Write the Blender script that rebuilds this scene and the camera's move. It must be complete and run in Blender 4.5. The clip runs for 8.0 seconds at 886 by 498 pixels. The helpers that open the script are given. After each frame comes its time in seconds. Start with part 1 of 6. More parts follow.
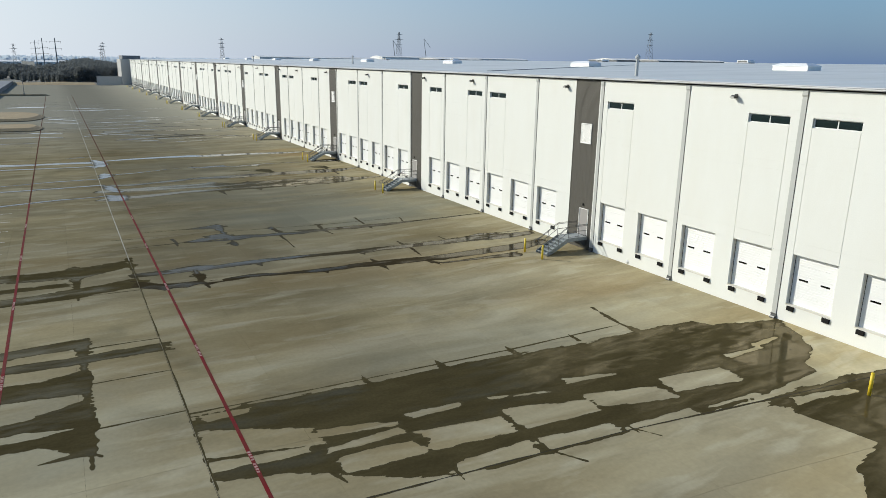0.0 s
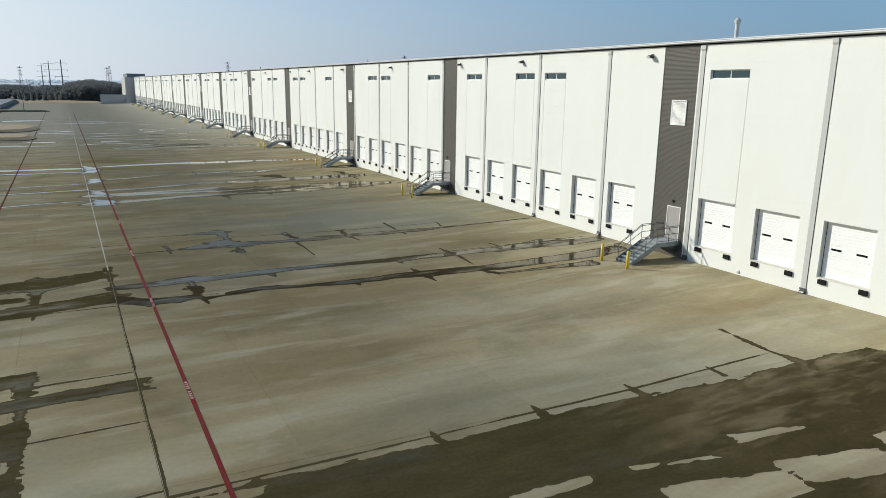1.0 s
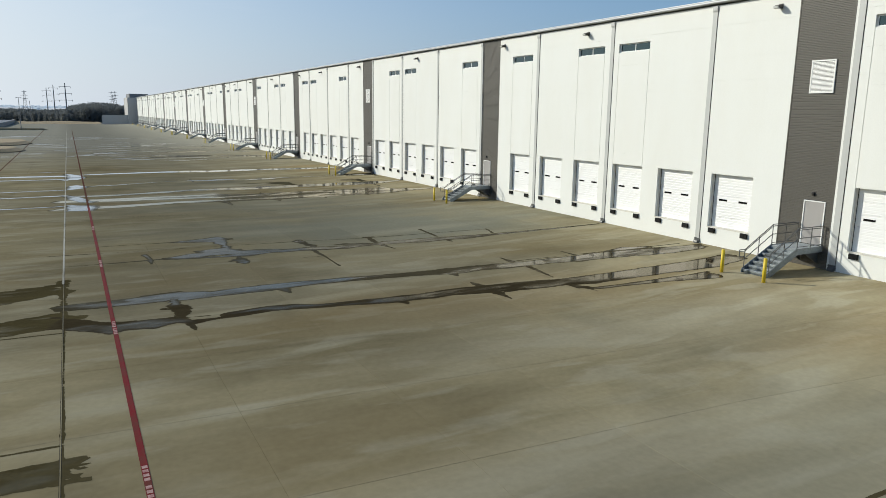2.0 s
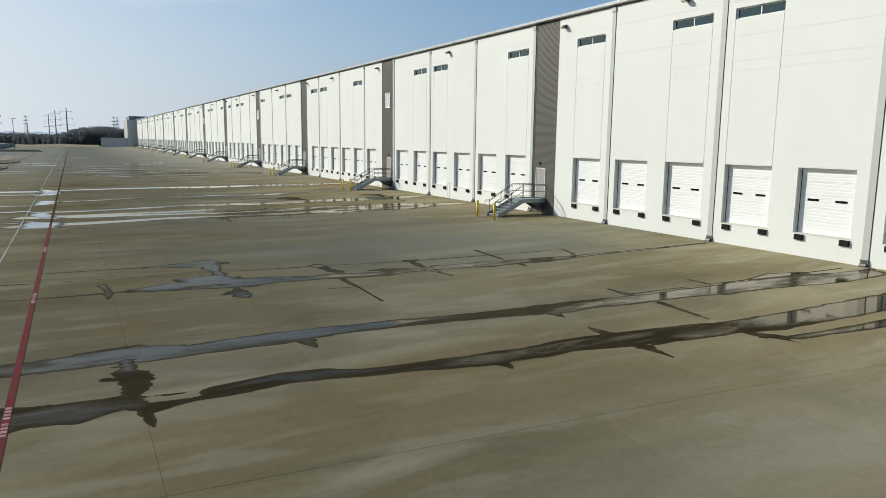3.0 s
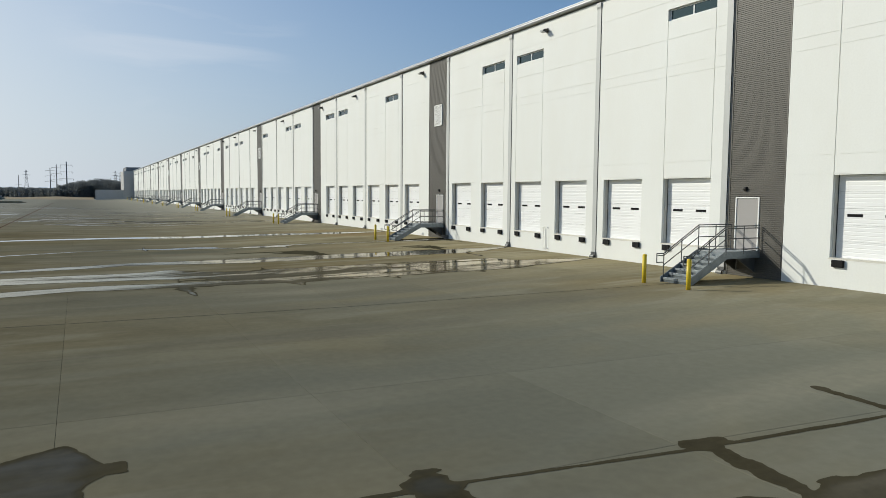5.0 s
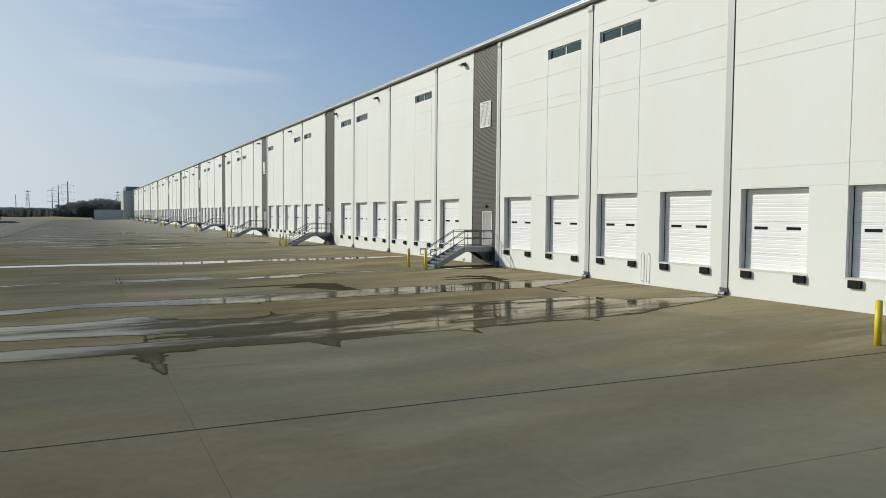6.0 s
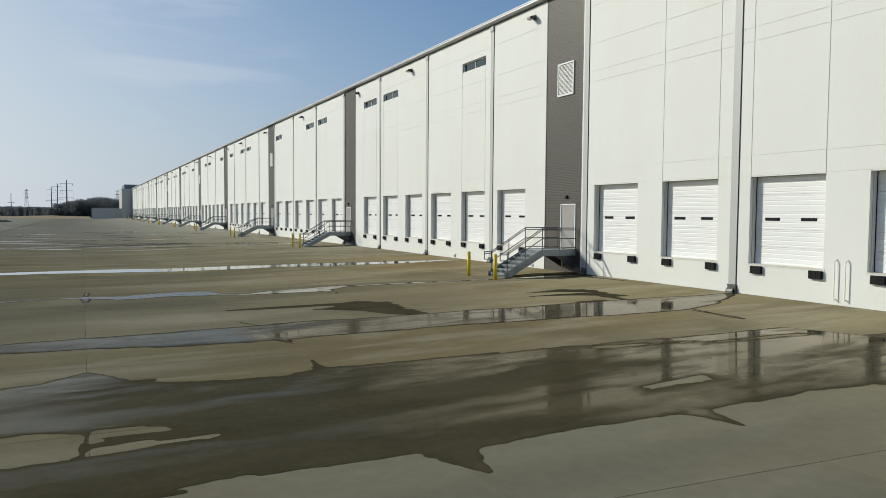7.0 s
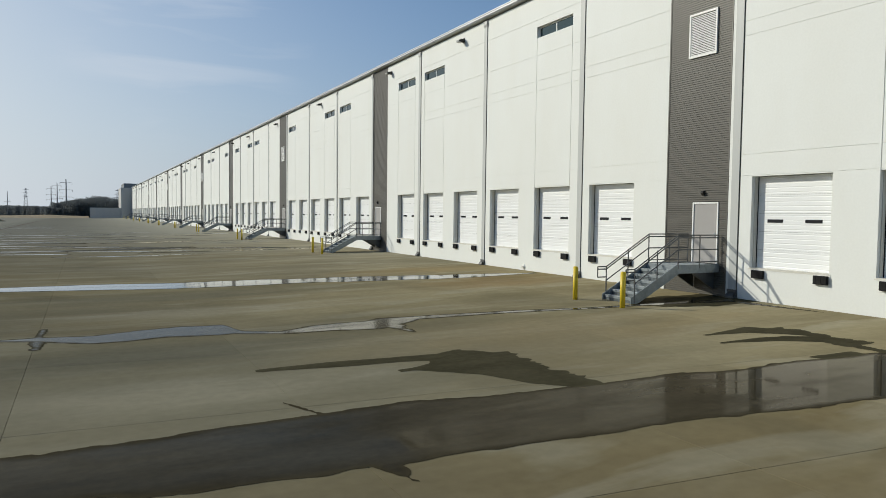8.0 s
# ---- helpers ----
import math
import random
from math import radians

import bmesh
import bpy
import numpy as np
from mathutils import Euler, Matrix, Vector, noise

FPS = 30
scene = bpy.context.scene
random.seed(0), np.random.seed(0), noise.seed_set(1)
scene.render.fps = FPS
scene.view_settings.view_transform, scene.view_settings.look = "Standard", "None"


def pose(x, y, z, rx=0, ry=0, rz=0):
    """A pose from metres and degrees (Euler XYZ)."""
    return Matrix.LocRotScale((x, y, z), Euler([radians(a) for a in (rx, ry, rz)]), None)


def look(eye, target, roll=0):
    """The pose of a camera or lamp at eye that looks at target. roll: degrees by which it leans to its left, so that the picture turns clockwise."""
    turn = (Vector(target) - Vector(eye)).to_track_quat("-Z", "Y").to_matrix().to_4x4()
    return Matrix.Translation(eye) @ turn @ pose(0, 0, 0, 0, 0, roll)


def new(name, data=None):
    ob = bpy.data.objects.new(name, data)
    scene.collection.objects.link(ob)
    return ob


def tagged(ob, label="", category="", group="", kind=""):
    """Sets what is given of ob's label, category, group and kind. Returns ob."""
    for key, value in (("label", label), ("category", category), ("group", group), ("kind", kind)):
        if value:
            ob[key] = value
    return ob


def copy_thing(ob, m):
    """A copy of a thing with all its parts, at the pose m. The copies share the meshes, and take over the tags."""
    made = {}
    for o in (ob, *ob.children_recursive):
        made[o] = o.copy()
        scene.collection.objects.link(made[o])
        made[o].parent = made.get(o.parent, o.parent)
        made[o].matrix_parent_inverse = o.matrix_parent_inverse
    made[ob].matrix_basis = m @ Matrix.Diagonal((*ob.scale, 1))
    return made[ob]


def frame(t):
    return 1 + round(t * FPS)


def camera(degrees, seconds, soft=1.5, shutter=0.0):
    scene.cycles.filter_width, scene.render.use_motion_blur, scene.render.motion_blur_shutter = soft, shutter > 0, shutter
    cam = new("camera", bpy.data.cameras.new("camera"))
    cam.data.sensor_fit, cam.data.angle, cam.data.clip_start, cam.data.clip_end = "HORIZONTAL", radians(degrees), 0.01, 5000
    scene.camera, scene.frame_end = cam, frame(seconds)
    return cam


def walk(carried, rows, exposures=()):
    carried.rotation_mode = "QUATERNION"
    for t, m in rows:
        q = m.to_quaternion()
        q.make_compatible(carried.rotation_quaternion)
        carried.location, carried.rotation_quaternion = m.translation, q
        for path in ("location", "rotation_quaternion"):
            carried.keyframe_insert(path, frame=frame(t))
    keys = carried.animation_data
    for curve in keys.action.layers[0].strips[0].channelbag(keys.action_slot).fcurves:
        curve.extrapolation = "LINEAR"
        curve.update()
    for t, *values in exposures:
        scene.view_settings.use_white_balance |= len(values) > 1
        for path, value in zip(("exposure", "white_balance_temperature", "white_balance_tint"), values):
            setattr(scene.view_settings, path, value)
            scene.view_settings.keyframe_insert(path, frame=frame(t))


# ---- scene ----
cam = camera(64.8, 8.0, soft=0.8)
PATH = [
    (0, (2.779, 2.850, 14.783), (3.704, 4.546, 14.267), 0.96),
    (0.5, (3.688, 8.316, 12.854), (4.613, 10.021, 12.367), 0.92),
    (1, (4.806, 13.801, 10.820), (5.728, 15.517, 10.369), 0.85),
    (1.5, (5.945, 19.265, 8.883), (6.866, 20.991, 8.468), 0.83),
    (3, (9.494, 36.120, 5.272), (10.417, 37.867, 4.964), 0.69),
    (3.5, (10.846, 41.782, 4.328), (11.770, 43.535, 4.058), 0.71),
    (4, (12.216, 47.181, 3.751), (13.139, 48.939, 3.514), 0.56),
    (4.5, (13.731, 52.936, 3.463), (14.655, 54.698, 3.264), 0.52),
    (6, (17.257, 68.886, 3.069), (18.177, 70.659, 2.973), 0.49),
    (6.5, (18.170, 74.012, 2.848), (19.086, 75.787, 2.753), 0.49),
    (7, (18.821, 79.070, 2.779), (19.739, 80.844, 2.680), 0.42),
    (7.5, (19.334, 83.902, 2.780), (20.256, 85.674, 2.680), 0.54),
    (8, (19.893, 88.494, 2.732), (20.810, 90.269, 2.637), 0.72),
]
walk(cam, [(t, look(eye, target, roll)) for t, eye, target, roll in PATH],
     exposures=((0.0, 0.0), (1.5, -0.02), (3.5, -0.12), (6.0, -0.26), (8.0, -0.30)))

# ---- world, sun ----
SUN_AZ, SUN_EL = 45.0, 27.0  # degrees from +y towards -x, and above the horizon
world = bpy.data.worlds.new("sky")
scene.world = world
world.use_nodes = True
wn, wl = world.node_tree.nodes, world.node_tree.links
sky = wn.new("ShaderNodeTexSky")
sky.sky_type, sky.sun_disc = "NISHITA", False
sky.sun_elevation, sky.sun_rotation = radians(SUN_EL), radians(-SUN_AZ)
sky.altitude, sky.air_density, sky.dust_density, sky.ozone_density = 100.0, 1.1, 0.1, 1.8
SKY_GAIN = 0.117


def world_math(op, a, b=0.0):
    n = wn.new("ShaderNodeMath")
    n.operation = op
    for k, v in enumerate((a, b)):
        if isinstance(v, (int, float)):
            n.inputs[k].default_value = v
        else:
            wl.new(v, n.inputs[k])
    return n.outputs[0]


# thin winter haze: thickest at the horizon and towards the sun
coord = wn.new("ShaderNodeTexCoord")
parts_ = wn.new("ShaderNodeSeparateXYZ")
wl.new(coord.outputs["Generated"], parts_.inputs[0])
toward = wn.new("ShaderNodeVectorMath")
toward.operation = "DOT_PRODUCT"
toward.inputs[1].default_value = (-math.sin(radians(SUN_AZ)), math.cos(radians(SUN_AZ)), 0.0)
wl.new(coord.outputs["Generated"], toward.inputs[0])
side = world_math("POWER", world_math("MULTIPLY", world_math("ADD", toward.outputs["Value"], 1.0), 0.5), 2.3)
up = world_math("MAXIMUM", parts_.outputs["Z"], 0.0)
thick = world_math("POWER", 2.718, world_math("MULTIPLY", up, world_math("SUBTRACT", world_math("MULTIPLY", side, 8.2), 7.2)))
gain = wn.new("ShaderNodeVectorMath")
gain.operation = "MULTIPLY"
gain.inputs[1].default_value = (SKY_GAIN * 0.70, SKY_GAIN * 0.93, SKY_GAIN * 1.10)
wl.new(sky.outputs["Color"], gain.inputs[0])
veil = wn.new("ShaderNodeMix")
veil.data_type = "RGBA"
veil.inputs["A"].default_value, veil.inputs["B"].default_value = (0.012, 0.10, 0.30, 1), (0.98, 1.04, 1.06, 1)
wl.new(world_math("MAXIMUM", side, 0.12), veil.inputs["Factor"])
# one faint cirrus streak ahead
cirrus_at = wn.new("ShaderNodeVectorMath")
cirrus_at.operation = "DOT_PRODUCT"
cirrus_at.inputs[1].default_value = (math.sin(radians(7)) * math.cos(radians(14)), math.cos(radians(7)) * math.cos(radians(14)), math.sin(radians(14)))
wl.new(coord.outputs["Generated"], cirrus_at.inputs[0])
cir_map = wn.new("ShaderNodeMapping")
cir_map.inputs["Rotation"].default_value = (0, radians(12), 0)
cir_map.inputs["Scale"].default_value = (5.0, 2.0, 36.0)
wl.new(coord.outputs["Generated"], cir_map.inputs["Vector"])
cir = wn.new("ShaderNodeTexNoise")
cir.inputs["Scale"].default_value, cir.inputs["Detail"].default_value, cir.inputs["Distortion"].default_value = 1.0, 5.0, 0.6
wl.new(cir_map.outputs["Vector"], cir.inputs["Vector"])
wisps = world_math("MULTIPLY", world_math("MAXIMUM", world_math("SUBTRACT", cir.outputs["Fac"], 0.5), 0.0), world_math("MAXIMUM", world_math("MULTIPLY", world_math("SUBTRACT", cirrus_at.outputs["Value"], 0.985), 95.0), 0.0))
blend = wn.new("ShaderNodeMix")
blend.data_type = "RGBA"
wl.new(thick, blend.inputs["Factor"])
wl.new(gain.outputs["Vector"], blend.inputs["A"])
wl.new(veil.outputs["Result"], blend.inputs["B"])
cloud = wn.new("ShaderNodeMix")
cloud.data_type = "RGBA"
wl.new(world_math("MINIMUM", wisps, 0.6), cloud.inputs["Factor"])
wl.new(blend.outputs["Result"], cloud.inputs["A"])
cloud.inputs["B"].default_value = (0.80, 0.86, 0.94, 1)
wl.new(cloud.outputs["Result"], wn["Background"].inputs["Color"])
wn["Background"].inputs["Strength"].default_value = 1.0

sun = new("sun", bpy.data.lights.new("sun", "SUN"))
sun.data.energy, sun.data.angle, sun.data.color = 4.2, radians(0.6), (1.0, 0.965, 0.84)
sx, sy, sz = (-math.sin(radians(SUN_AZ)) * math.cos(radians(SUN_EL)), math.cos(radians(SUN_AZ)) * math.cos(radians(SUN_EL)), math.sin(radians(SUN_EL)))
sun.matrix_world = look((sx * 200, sy * 200, sz * 200), (0, 0, 0))


# ---- materials ----
def material(name, colour, rough=0.6, metal=0.0, tint=None, scale=(1, 1, 1), amount=0.5, grain=0.0, grain_scale=60.0,
             bump=0.0, bump_scale=40.0, random_tone=0.0, island_tone=0.0, spec=0.5, rough_var=0.0, y_tone=None, apron=None, matte=0.0, stains=(), far_haze=None, lane=None, layers=()):
    """A surface with stains (tint, at scale per metre), fine grain, relief and, for pieces, a tone of their own."""
    m = bpy.data.materials.new(name)
    m.use_nodes = True
    n, l = m.node_tree.nodes, m.node_tree.links
    b = n["Principled BSDF"]
    b.inputs["Roughness"].default_value, b.inputs["Metallic"].default_value = rough, metal
    b.inputs["Specular IOR Level"].default_value = spec
    b.inputs["Diffuse Roughness"].default_value = matte
    geo = n.new("ShaderNodeNewGeometry")
    mp = n.new("ShaderNodeMapping")
    mp.inputs["Scale"].default_value = scale
    l.new(geo.outputs["Position"], mp.inputs["Vector"])
    big = n.new("ShaderNodeTexNoise")
    big.inputs["Scale"].default_value, big.inputs["Detail"].default_value, big.inputs["Roughness"].default_value = 1.0, 7.0, 0.66
    l.new(mp.outputs["Vector"], big.inputs["Vector"])
    ramp = n.new("ShaderNodeMapRange")
    ramp.inputs["From Min"].default_value, ramp.inputs["From Max"].default_value = 0.38, 0.68
    ramp.inputs["To Max"].default_value = amount
    l.new(big.outputs["Fac"], ramp.inputs["Value"])
    mix = n.new("ShaderNodeMix")
    mix.data_type = "RGBA"
    mix.inputs["A"].default_value = (*colour, 1)
    mix.inputs["B"].default_value = (*(tint or [c * 0.8 for c in colour]), 1)
    l.new(ramp.outputs["Result"], mix.inputs["Factor"])
    out = mix.outputs["Result"]
    for col_, sc_, at_, lo_, hi_, am_ in layers:
        mp2 = n.new("ShaderNodeMapping")
        mp2.inputs["Scale"].default_value, mp2.inputs["Location"].default_value = sc_, at_
        l.new(geo.outputs["Position"], mp2.inputs["Vector"])
        nz2 = n.new("ShaderNodeTexNoise")
        nz2.inputs["Scale"].default_value, nz2.inputs["Detail"].default_value, nz2.inputs["Distortion"].default_value = 1.0, 5.0, 0.4
        l.new(mp2.outputs["Vector"], nz2.inputs["Vector"])
        r2 = n.new("ShaderNodeMapRange")
        r2.inputs["From Min"].default_value, r2.inputs["From Max"].default_value, r2.inputs["To Max"].default_value = lo_, hi_, am_
        l.new(nz2.outputs["Fac"], r2.inputs["Value"])
        mix2 = n.new("ShaderNodeMix")
        mix2.data_type = "RGBA"
        l.new(r2.outputs["Result"], mix2.inputs["Factor"])
        l.new(out, mix2.inputs["A"])
        mix2.inputs["B"].default_value = (*col_, 1)
        out = mix2.outputs["Result"]
    for (sx_, sy_), (rx_, ry_), scol, samt in stains:
        mp3 = n.new("ShaderNodeMapping")
        mp3.inputs["Location"].default_value, mp3.inputs["Scale"].default_value = (-sx_ / rx_, -sy_ / ry_, 0), (1 / rx_, 1 / ry_, 0)
        l.new(geo.outputs["Position"], mp3.inputs["Vector"])
        ball = n.new("ShaderNodeTexGradient")
        ball.gradient_type = "SPHERICAL"
        l.new(mp3.outputs["Vector"], ball.inputs["Vector"])
        nz3 = n.new("ShaderNodeTexNoise")
        nz3.inputs["Scale"].default_value, nz3.inputs["Detail"].default_value, nz3.inputs["Distortion"].default_value = 2.2, 4.0, 0.8
        l.new(mp3.outputs["Vector"], nz3.inputs["Vector"])
        both = n.new("ShaderNodeMath")
        both.operation = "MULTIPLY"
        l.new(ball.outputs["Fac"], both.inputs[0])
        l.new(nz3.outputs["Fac"], both.inputs[1])
        r3 = n.new("ShaderNodeMapRange")
        r3.inputs["From Min"].default_value, r3.inputs["From Max"].default_value, r3.inputs["To Max"].default_value = 0.05, 0.38, samt
        l.new(both.outputs[0], r3.inputs["Value"])
        mix3 = n.new("ShaderNodeMix")
        mix3.data_type = "RGBA"
        l.new(r3.outputs["Result"], mix3.inputs["Factor"])
        l.new(out, mix3.inputs["A"])
        mix3.inputs["B"].default_value = (*scol, 1)
        out = mix3.outputs["Result"]
    if grain:
        fine = n.new("ShaderNodeTexNoise")
        fine.inputs["Scale"].default_value, fine.inputs["Detail"].default_value = grain_scale, 3.0
        l.new(geo.outputs["Position"], fine.inputs["Vector"])
        val = n.new("ShaderNodeMapRange")
        val.inputs["From Min"].default_value, val.inputs["From Max"].default_value = 0.3, 0.7
        val.inputs["To Min"].default_value, val.inputs["To Max"].default_value = 1 - grain, 1 + grain
        l.new(fine.outputs["Fac"], val.inputs["Value"])
        mul = n.new("ShaderNodeVectorMath")
        mul.operation = "SCALE"
        l.new(out, mul.inputs[0])
        l.new(val.outputs["Result"], mul.inputs["Scale"])
        out = mul.outputs["Vector"]
    if random_tone or island_tone:
        info = n.new("ShaderNodeObjectInfo") if random_tone else geo
        val = n.new("ShaderNodeMapRange")
        t = random_tone or island_tone
        val.inputs["To Min"].default_value, val.inputs["To Max"].default_value = 1 - t, 1 + t
        l.new(info.outputs["Random" if random_tone else "Random Per Island"], val.inputs["Value"])
        mul = n.new("ShaderNodeVectorMath")
        mul.operation = "SCALE"
        l.new(out, mul.inputs[0])
        l.new(val.outputs["Result"], mul.inputs["Scale"])
        out = mul.outputs["Vector"]
    # multiplies the colour along y, with a wavering edge
    if y_tone:
        sep = n.new("ShaderNodeSeparateXYZ")
        l.new(geo.outputs["Position"], sep.inputs[0])
        wave = n.new("ShaderNodeTexNoise")
        wave.inputs["Scale"].default_value, wave.inputs["Detail"].default_value = 0.07, 3.0
        l.new(geo.outputs["Position"], wave.inputs["Vector"])
        shift = n.new("ShaderNodeMath")
        shift.operation = "MULTIPLY_ADD"
        shift.inputs[1].default_value = 40.0
        l.new(wave.outputs["Fac"], shift.inputs[0])
        l.new(sep.outputs["Y"], shift.inputs[2])
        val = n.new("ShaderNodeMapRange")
        val.inputs["From Min"].default_value, val.inputs["From Max"].default_value = y_tone[0] + 20, y_tone[1] + 20
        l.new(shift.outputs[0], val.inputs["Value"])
        y_mix = n.new("ShaderNodeMix")
        y_mix.data_type = "RGBA"
        y_mix.inputs["A"].default_value, y_mix.inputs["B"].default_value = (1, 1, 1, 1), (*y_tone[2], 1)
        l.new(val.outputs["Result"], y_mix.inputs["Factor"])
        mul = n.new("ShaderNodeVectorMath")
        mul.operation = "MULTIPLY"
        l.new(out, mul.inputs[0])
        l.new(y_mix.outputs["Result"], mul.inputs[1])
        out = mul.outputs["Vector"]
        # far slabs go grey: distance haze and wet sheen put into the colour
        if far_haze:
            val = n.new("ShaderNodeMapRange")
            val.inputs["From Min"].default_value, val.inputs["From Max"].default_value, val.inputs["To Max"].default_value = far_haze[0] + 20, far_haze[1] + 20, 0.8
            l.new(shift.outputs[0], val.inputs["Value"])
            grey_ = n.new("ShaderNodeMix")
            grey_.data_type = "RGBA"
            l.new(val.outputs["Result"], grey_.inputs["Factor"])
            l.new(out, grey_.inputs["A"])
            grey_.inputs["B"].default_value = (*far_haze[2], 1)
            out = grey_.outputs["Result"]
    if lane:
        # brightens gradually towards -x, from lane[0] to lane[1]
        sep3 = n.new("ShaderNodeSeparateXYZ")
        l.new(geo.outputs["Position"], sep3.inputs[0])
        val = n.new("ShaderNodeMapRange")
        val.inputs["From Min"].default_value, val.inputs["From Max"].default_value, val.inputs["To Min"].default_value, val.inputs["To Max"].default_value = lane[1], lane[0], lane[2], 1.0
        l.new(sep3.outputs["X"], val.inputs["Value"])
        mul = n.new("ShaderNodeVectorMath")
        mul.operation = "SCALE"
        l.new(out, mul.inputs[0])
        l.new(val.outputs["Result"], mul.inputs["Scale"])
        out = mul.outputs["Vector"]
    # brightens towards the wall: its bounced light put into the colour
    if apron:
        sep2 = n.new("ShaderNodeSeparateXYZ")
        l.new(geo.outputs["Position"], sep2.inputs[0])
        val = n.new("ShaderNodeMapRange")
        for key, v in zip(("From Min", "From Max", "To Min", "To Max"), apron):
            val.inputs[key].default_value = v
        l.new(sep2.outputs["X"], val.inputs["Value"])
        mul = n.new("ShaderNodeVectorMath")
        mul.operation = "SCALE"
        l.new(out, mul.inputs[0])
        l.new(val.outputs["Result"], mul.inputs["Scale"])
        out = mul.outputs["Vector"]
    l.new(out, b.inputs["Base Color"])
    if rough_var:
        rv = n.new("ShaderNodeMapRange")
        rv.inputs["From Min"].default_value, rv.inputs["From Max"].default_value = 0.35, 0.65
        rv.inputs["To Min"].default_value, rv.inputs["To Max"].default_value = rough, rough + rough_var
        l.new(big.outputs["Fac"], rv.inputs["Value"])
        l.new(rv.outputs["Result"], b.inputs["Roughness"])
    if bump:
        rel = n.new("ShaderNodeTexNoise")
        rel.inputs["Scale"].default_value, rel.inputs["Detail"].default_value = bump_scale, 4.0
        l.new(geo.outputs["Position"], rel.inputs["Vector"])
        bm_ = n.new("ShaderNodeBump")
        bm_.inputs["Strength"].default_value, bm_.inputs["Distance"].default_value = bump, 0.01
        l.new(rel.outputs["Fac"], bm_.inputs["Height"])
        l.new(bm_.outputs["Normal"], b.inputs["Normal"])
    return m


# rusty wash, pale dried-out streaks, dark tracks
YARD_STAINS = (((0.27, 0.258, 0.20), (0.035, 0.05, 0.2), (3.3, 8.1, 0.0), 0.44, 0.62, 0.40),
               ((0.250, 0.190, 0.092), (0.05, 0.12, 0.2), (7.3, 2.1, 0.0), 0.49, 0.66, 0.55),
               ((0.45, 0.41, 0.28), (0.11, 0.5, 0.3), (1.7, 9.4, 0.0), 0.52, 0.68, 0.6),
               ((0.44, 0.41, 0.30), (0.24, 0.85, 0.3), (6.2, 3.3, 0.0), 0.545, 0.64, 0.42),
               ((0.16, 0.143, 0.09), (0.22, 0.2, 0.3), (4.1, 5.9, 0.0), 0.54, 0.68, 0.38))
OCHRE, PALE, MUD, GREY = (0.325, 0.24, 0.12), (0.47, 0.43, 0.31), (0.16, 0.13, 0.075), (0.285, 0.275, 0.205)
YARD_MARKS = (((34.0, 38.5), (10.0, 3.6), OCHRE, 0.4), ((24.0, 50.0), (16.0, 5.0), OCHRE, 0.35), ((18.0, 36.5), (9.0, 2.4), PALE, 0.45), ((29.0, 84.0), (13.0, 4.6), OCHRE, 0.25),
              ((31.0, 103.0), (9.0, 3.2), OCHRE, 0.45), ((36.0, 114.5), (6.0, 3.4), (0.285, 0.19, 0.09), 0.5), ((35.0, 121.5), (7.0, 2.4), OCHRE, 0.6), ((36.0, 56.5), (7.0, 2.2), MUD, 0.25), ((19.0, 101.0), (9.0, 3.0), PALE, 0.4),
              ((25.0, 33.5), (20.0, 5.0), GREY, 0.5), ((1.0, 34.0), (8.0, 9.0), GREY, 0.6), ((27.0, 70.0), (23.0, 13.0), (0.25, 0.25, 0.195), 0.9), ((24.0, 83.5), (19.0, 8.0), (0.245, 0.24, 0.185), 0.7), ((22.0, 103.0), (14.0, 9.0), (0.245, 0.235, 0.175), 0.5), ((24.0, 44.0), (13.0, 3.0), PALE, 0.4), ((14.0, 112.0), (12.0, 5.0), GREY, 0.45),
              ((21.5, 101.2), (5.0, 1.7), PALE, 0.6), ((23.0, 111.5), (7.0, 1.5), PALE, 0.45), ((21.0, 105.0), (6.0, 2.0), (0.20, 0.19, 0.14), 0.7), ((23.0, 116.3), (12.0, 2.4), (0.20, 0.185, 0.13), 0.65),
              ((23.0, 84.5), (5.0, 1.2), PALE, 0.35), ((26.0, 81.6), (7.0, 0.9), (0.36, 0.31, 0.19), 0.45), ((30.0, 78.0), (7.0, 1.6), (0.20, 0.19, 0.145), 0.5), ((21.0, 76.5), (6.0, 1.4), (0.20, 0.19, 0.15), 0.5),
              ((18.0, 70.5), (6.0, 1.5), PALE, 0.3), ((28.0, 67.0), (7.0, 1.3), PALE, 0.3), ((31.0, 73.0), (6.0, 1.2), (0.34, 0.30, 0.20), 0.4), ((19.0, 94.7), (6.0, 1.0), PALE, 0.4))
YARD = dict(tint=(0.232, 0.196, 0.115), layers=YARD_STAINS, scale=(0.08, 0.25, 0.3), amount=1.0, grain=0.05, grain_scale=5.0, spec=0.0, stains=YARD_MARKS,
            y_tone=(16, 58, (0.615, 0.612, 0.60)), far_haze=(120, 200, (0.245, 0.24, 0.20)), apron=(16, 36, 0.88, 1.38), lane=(8.5, 3.0, 1.3))
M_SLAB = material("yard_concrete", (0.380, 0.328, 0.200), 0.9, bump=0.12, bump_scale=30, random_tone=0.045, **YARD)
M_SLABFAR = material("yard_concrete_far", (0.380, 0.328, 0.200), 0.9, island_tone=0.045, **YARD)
M_SEAL = material("joint_sealant", (0.035, 0.033, 0.028), 0.9, scale=(1, 1, 1), spec=0.05)
# pale colour stands for the reflection along the far joint
M_PALEGLINT = material("pale_joint_glint", (0.42, 0.41, 0.35), 0.8, tint=(0.20, 0.185, 0.14), scale=(1.0, 0.2, 1.0), amount=1.0, spec=0.2)
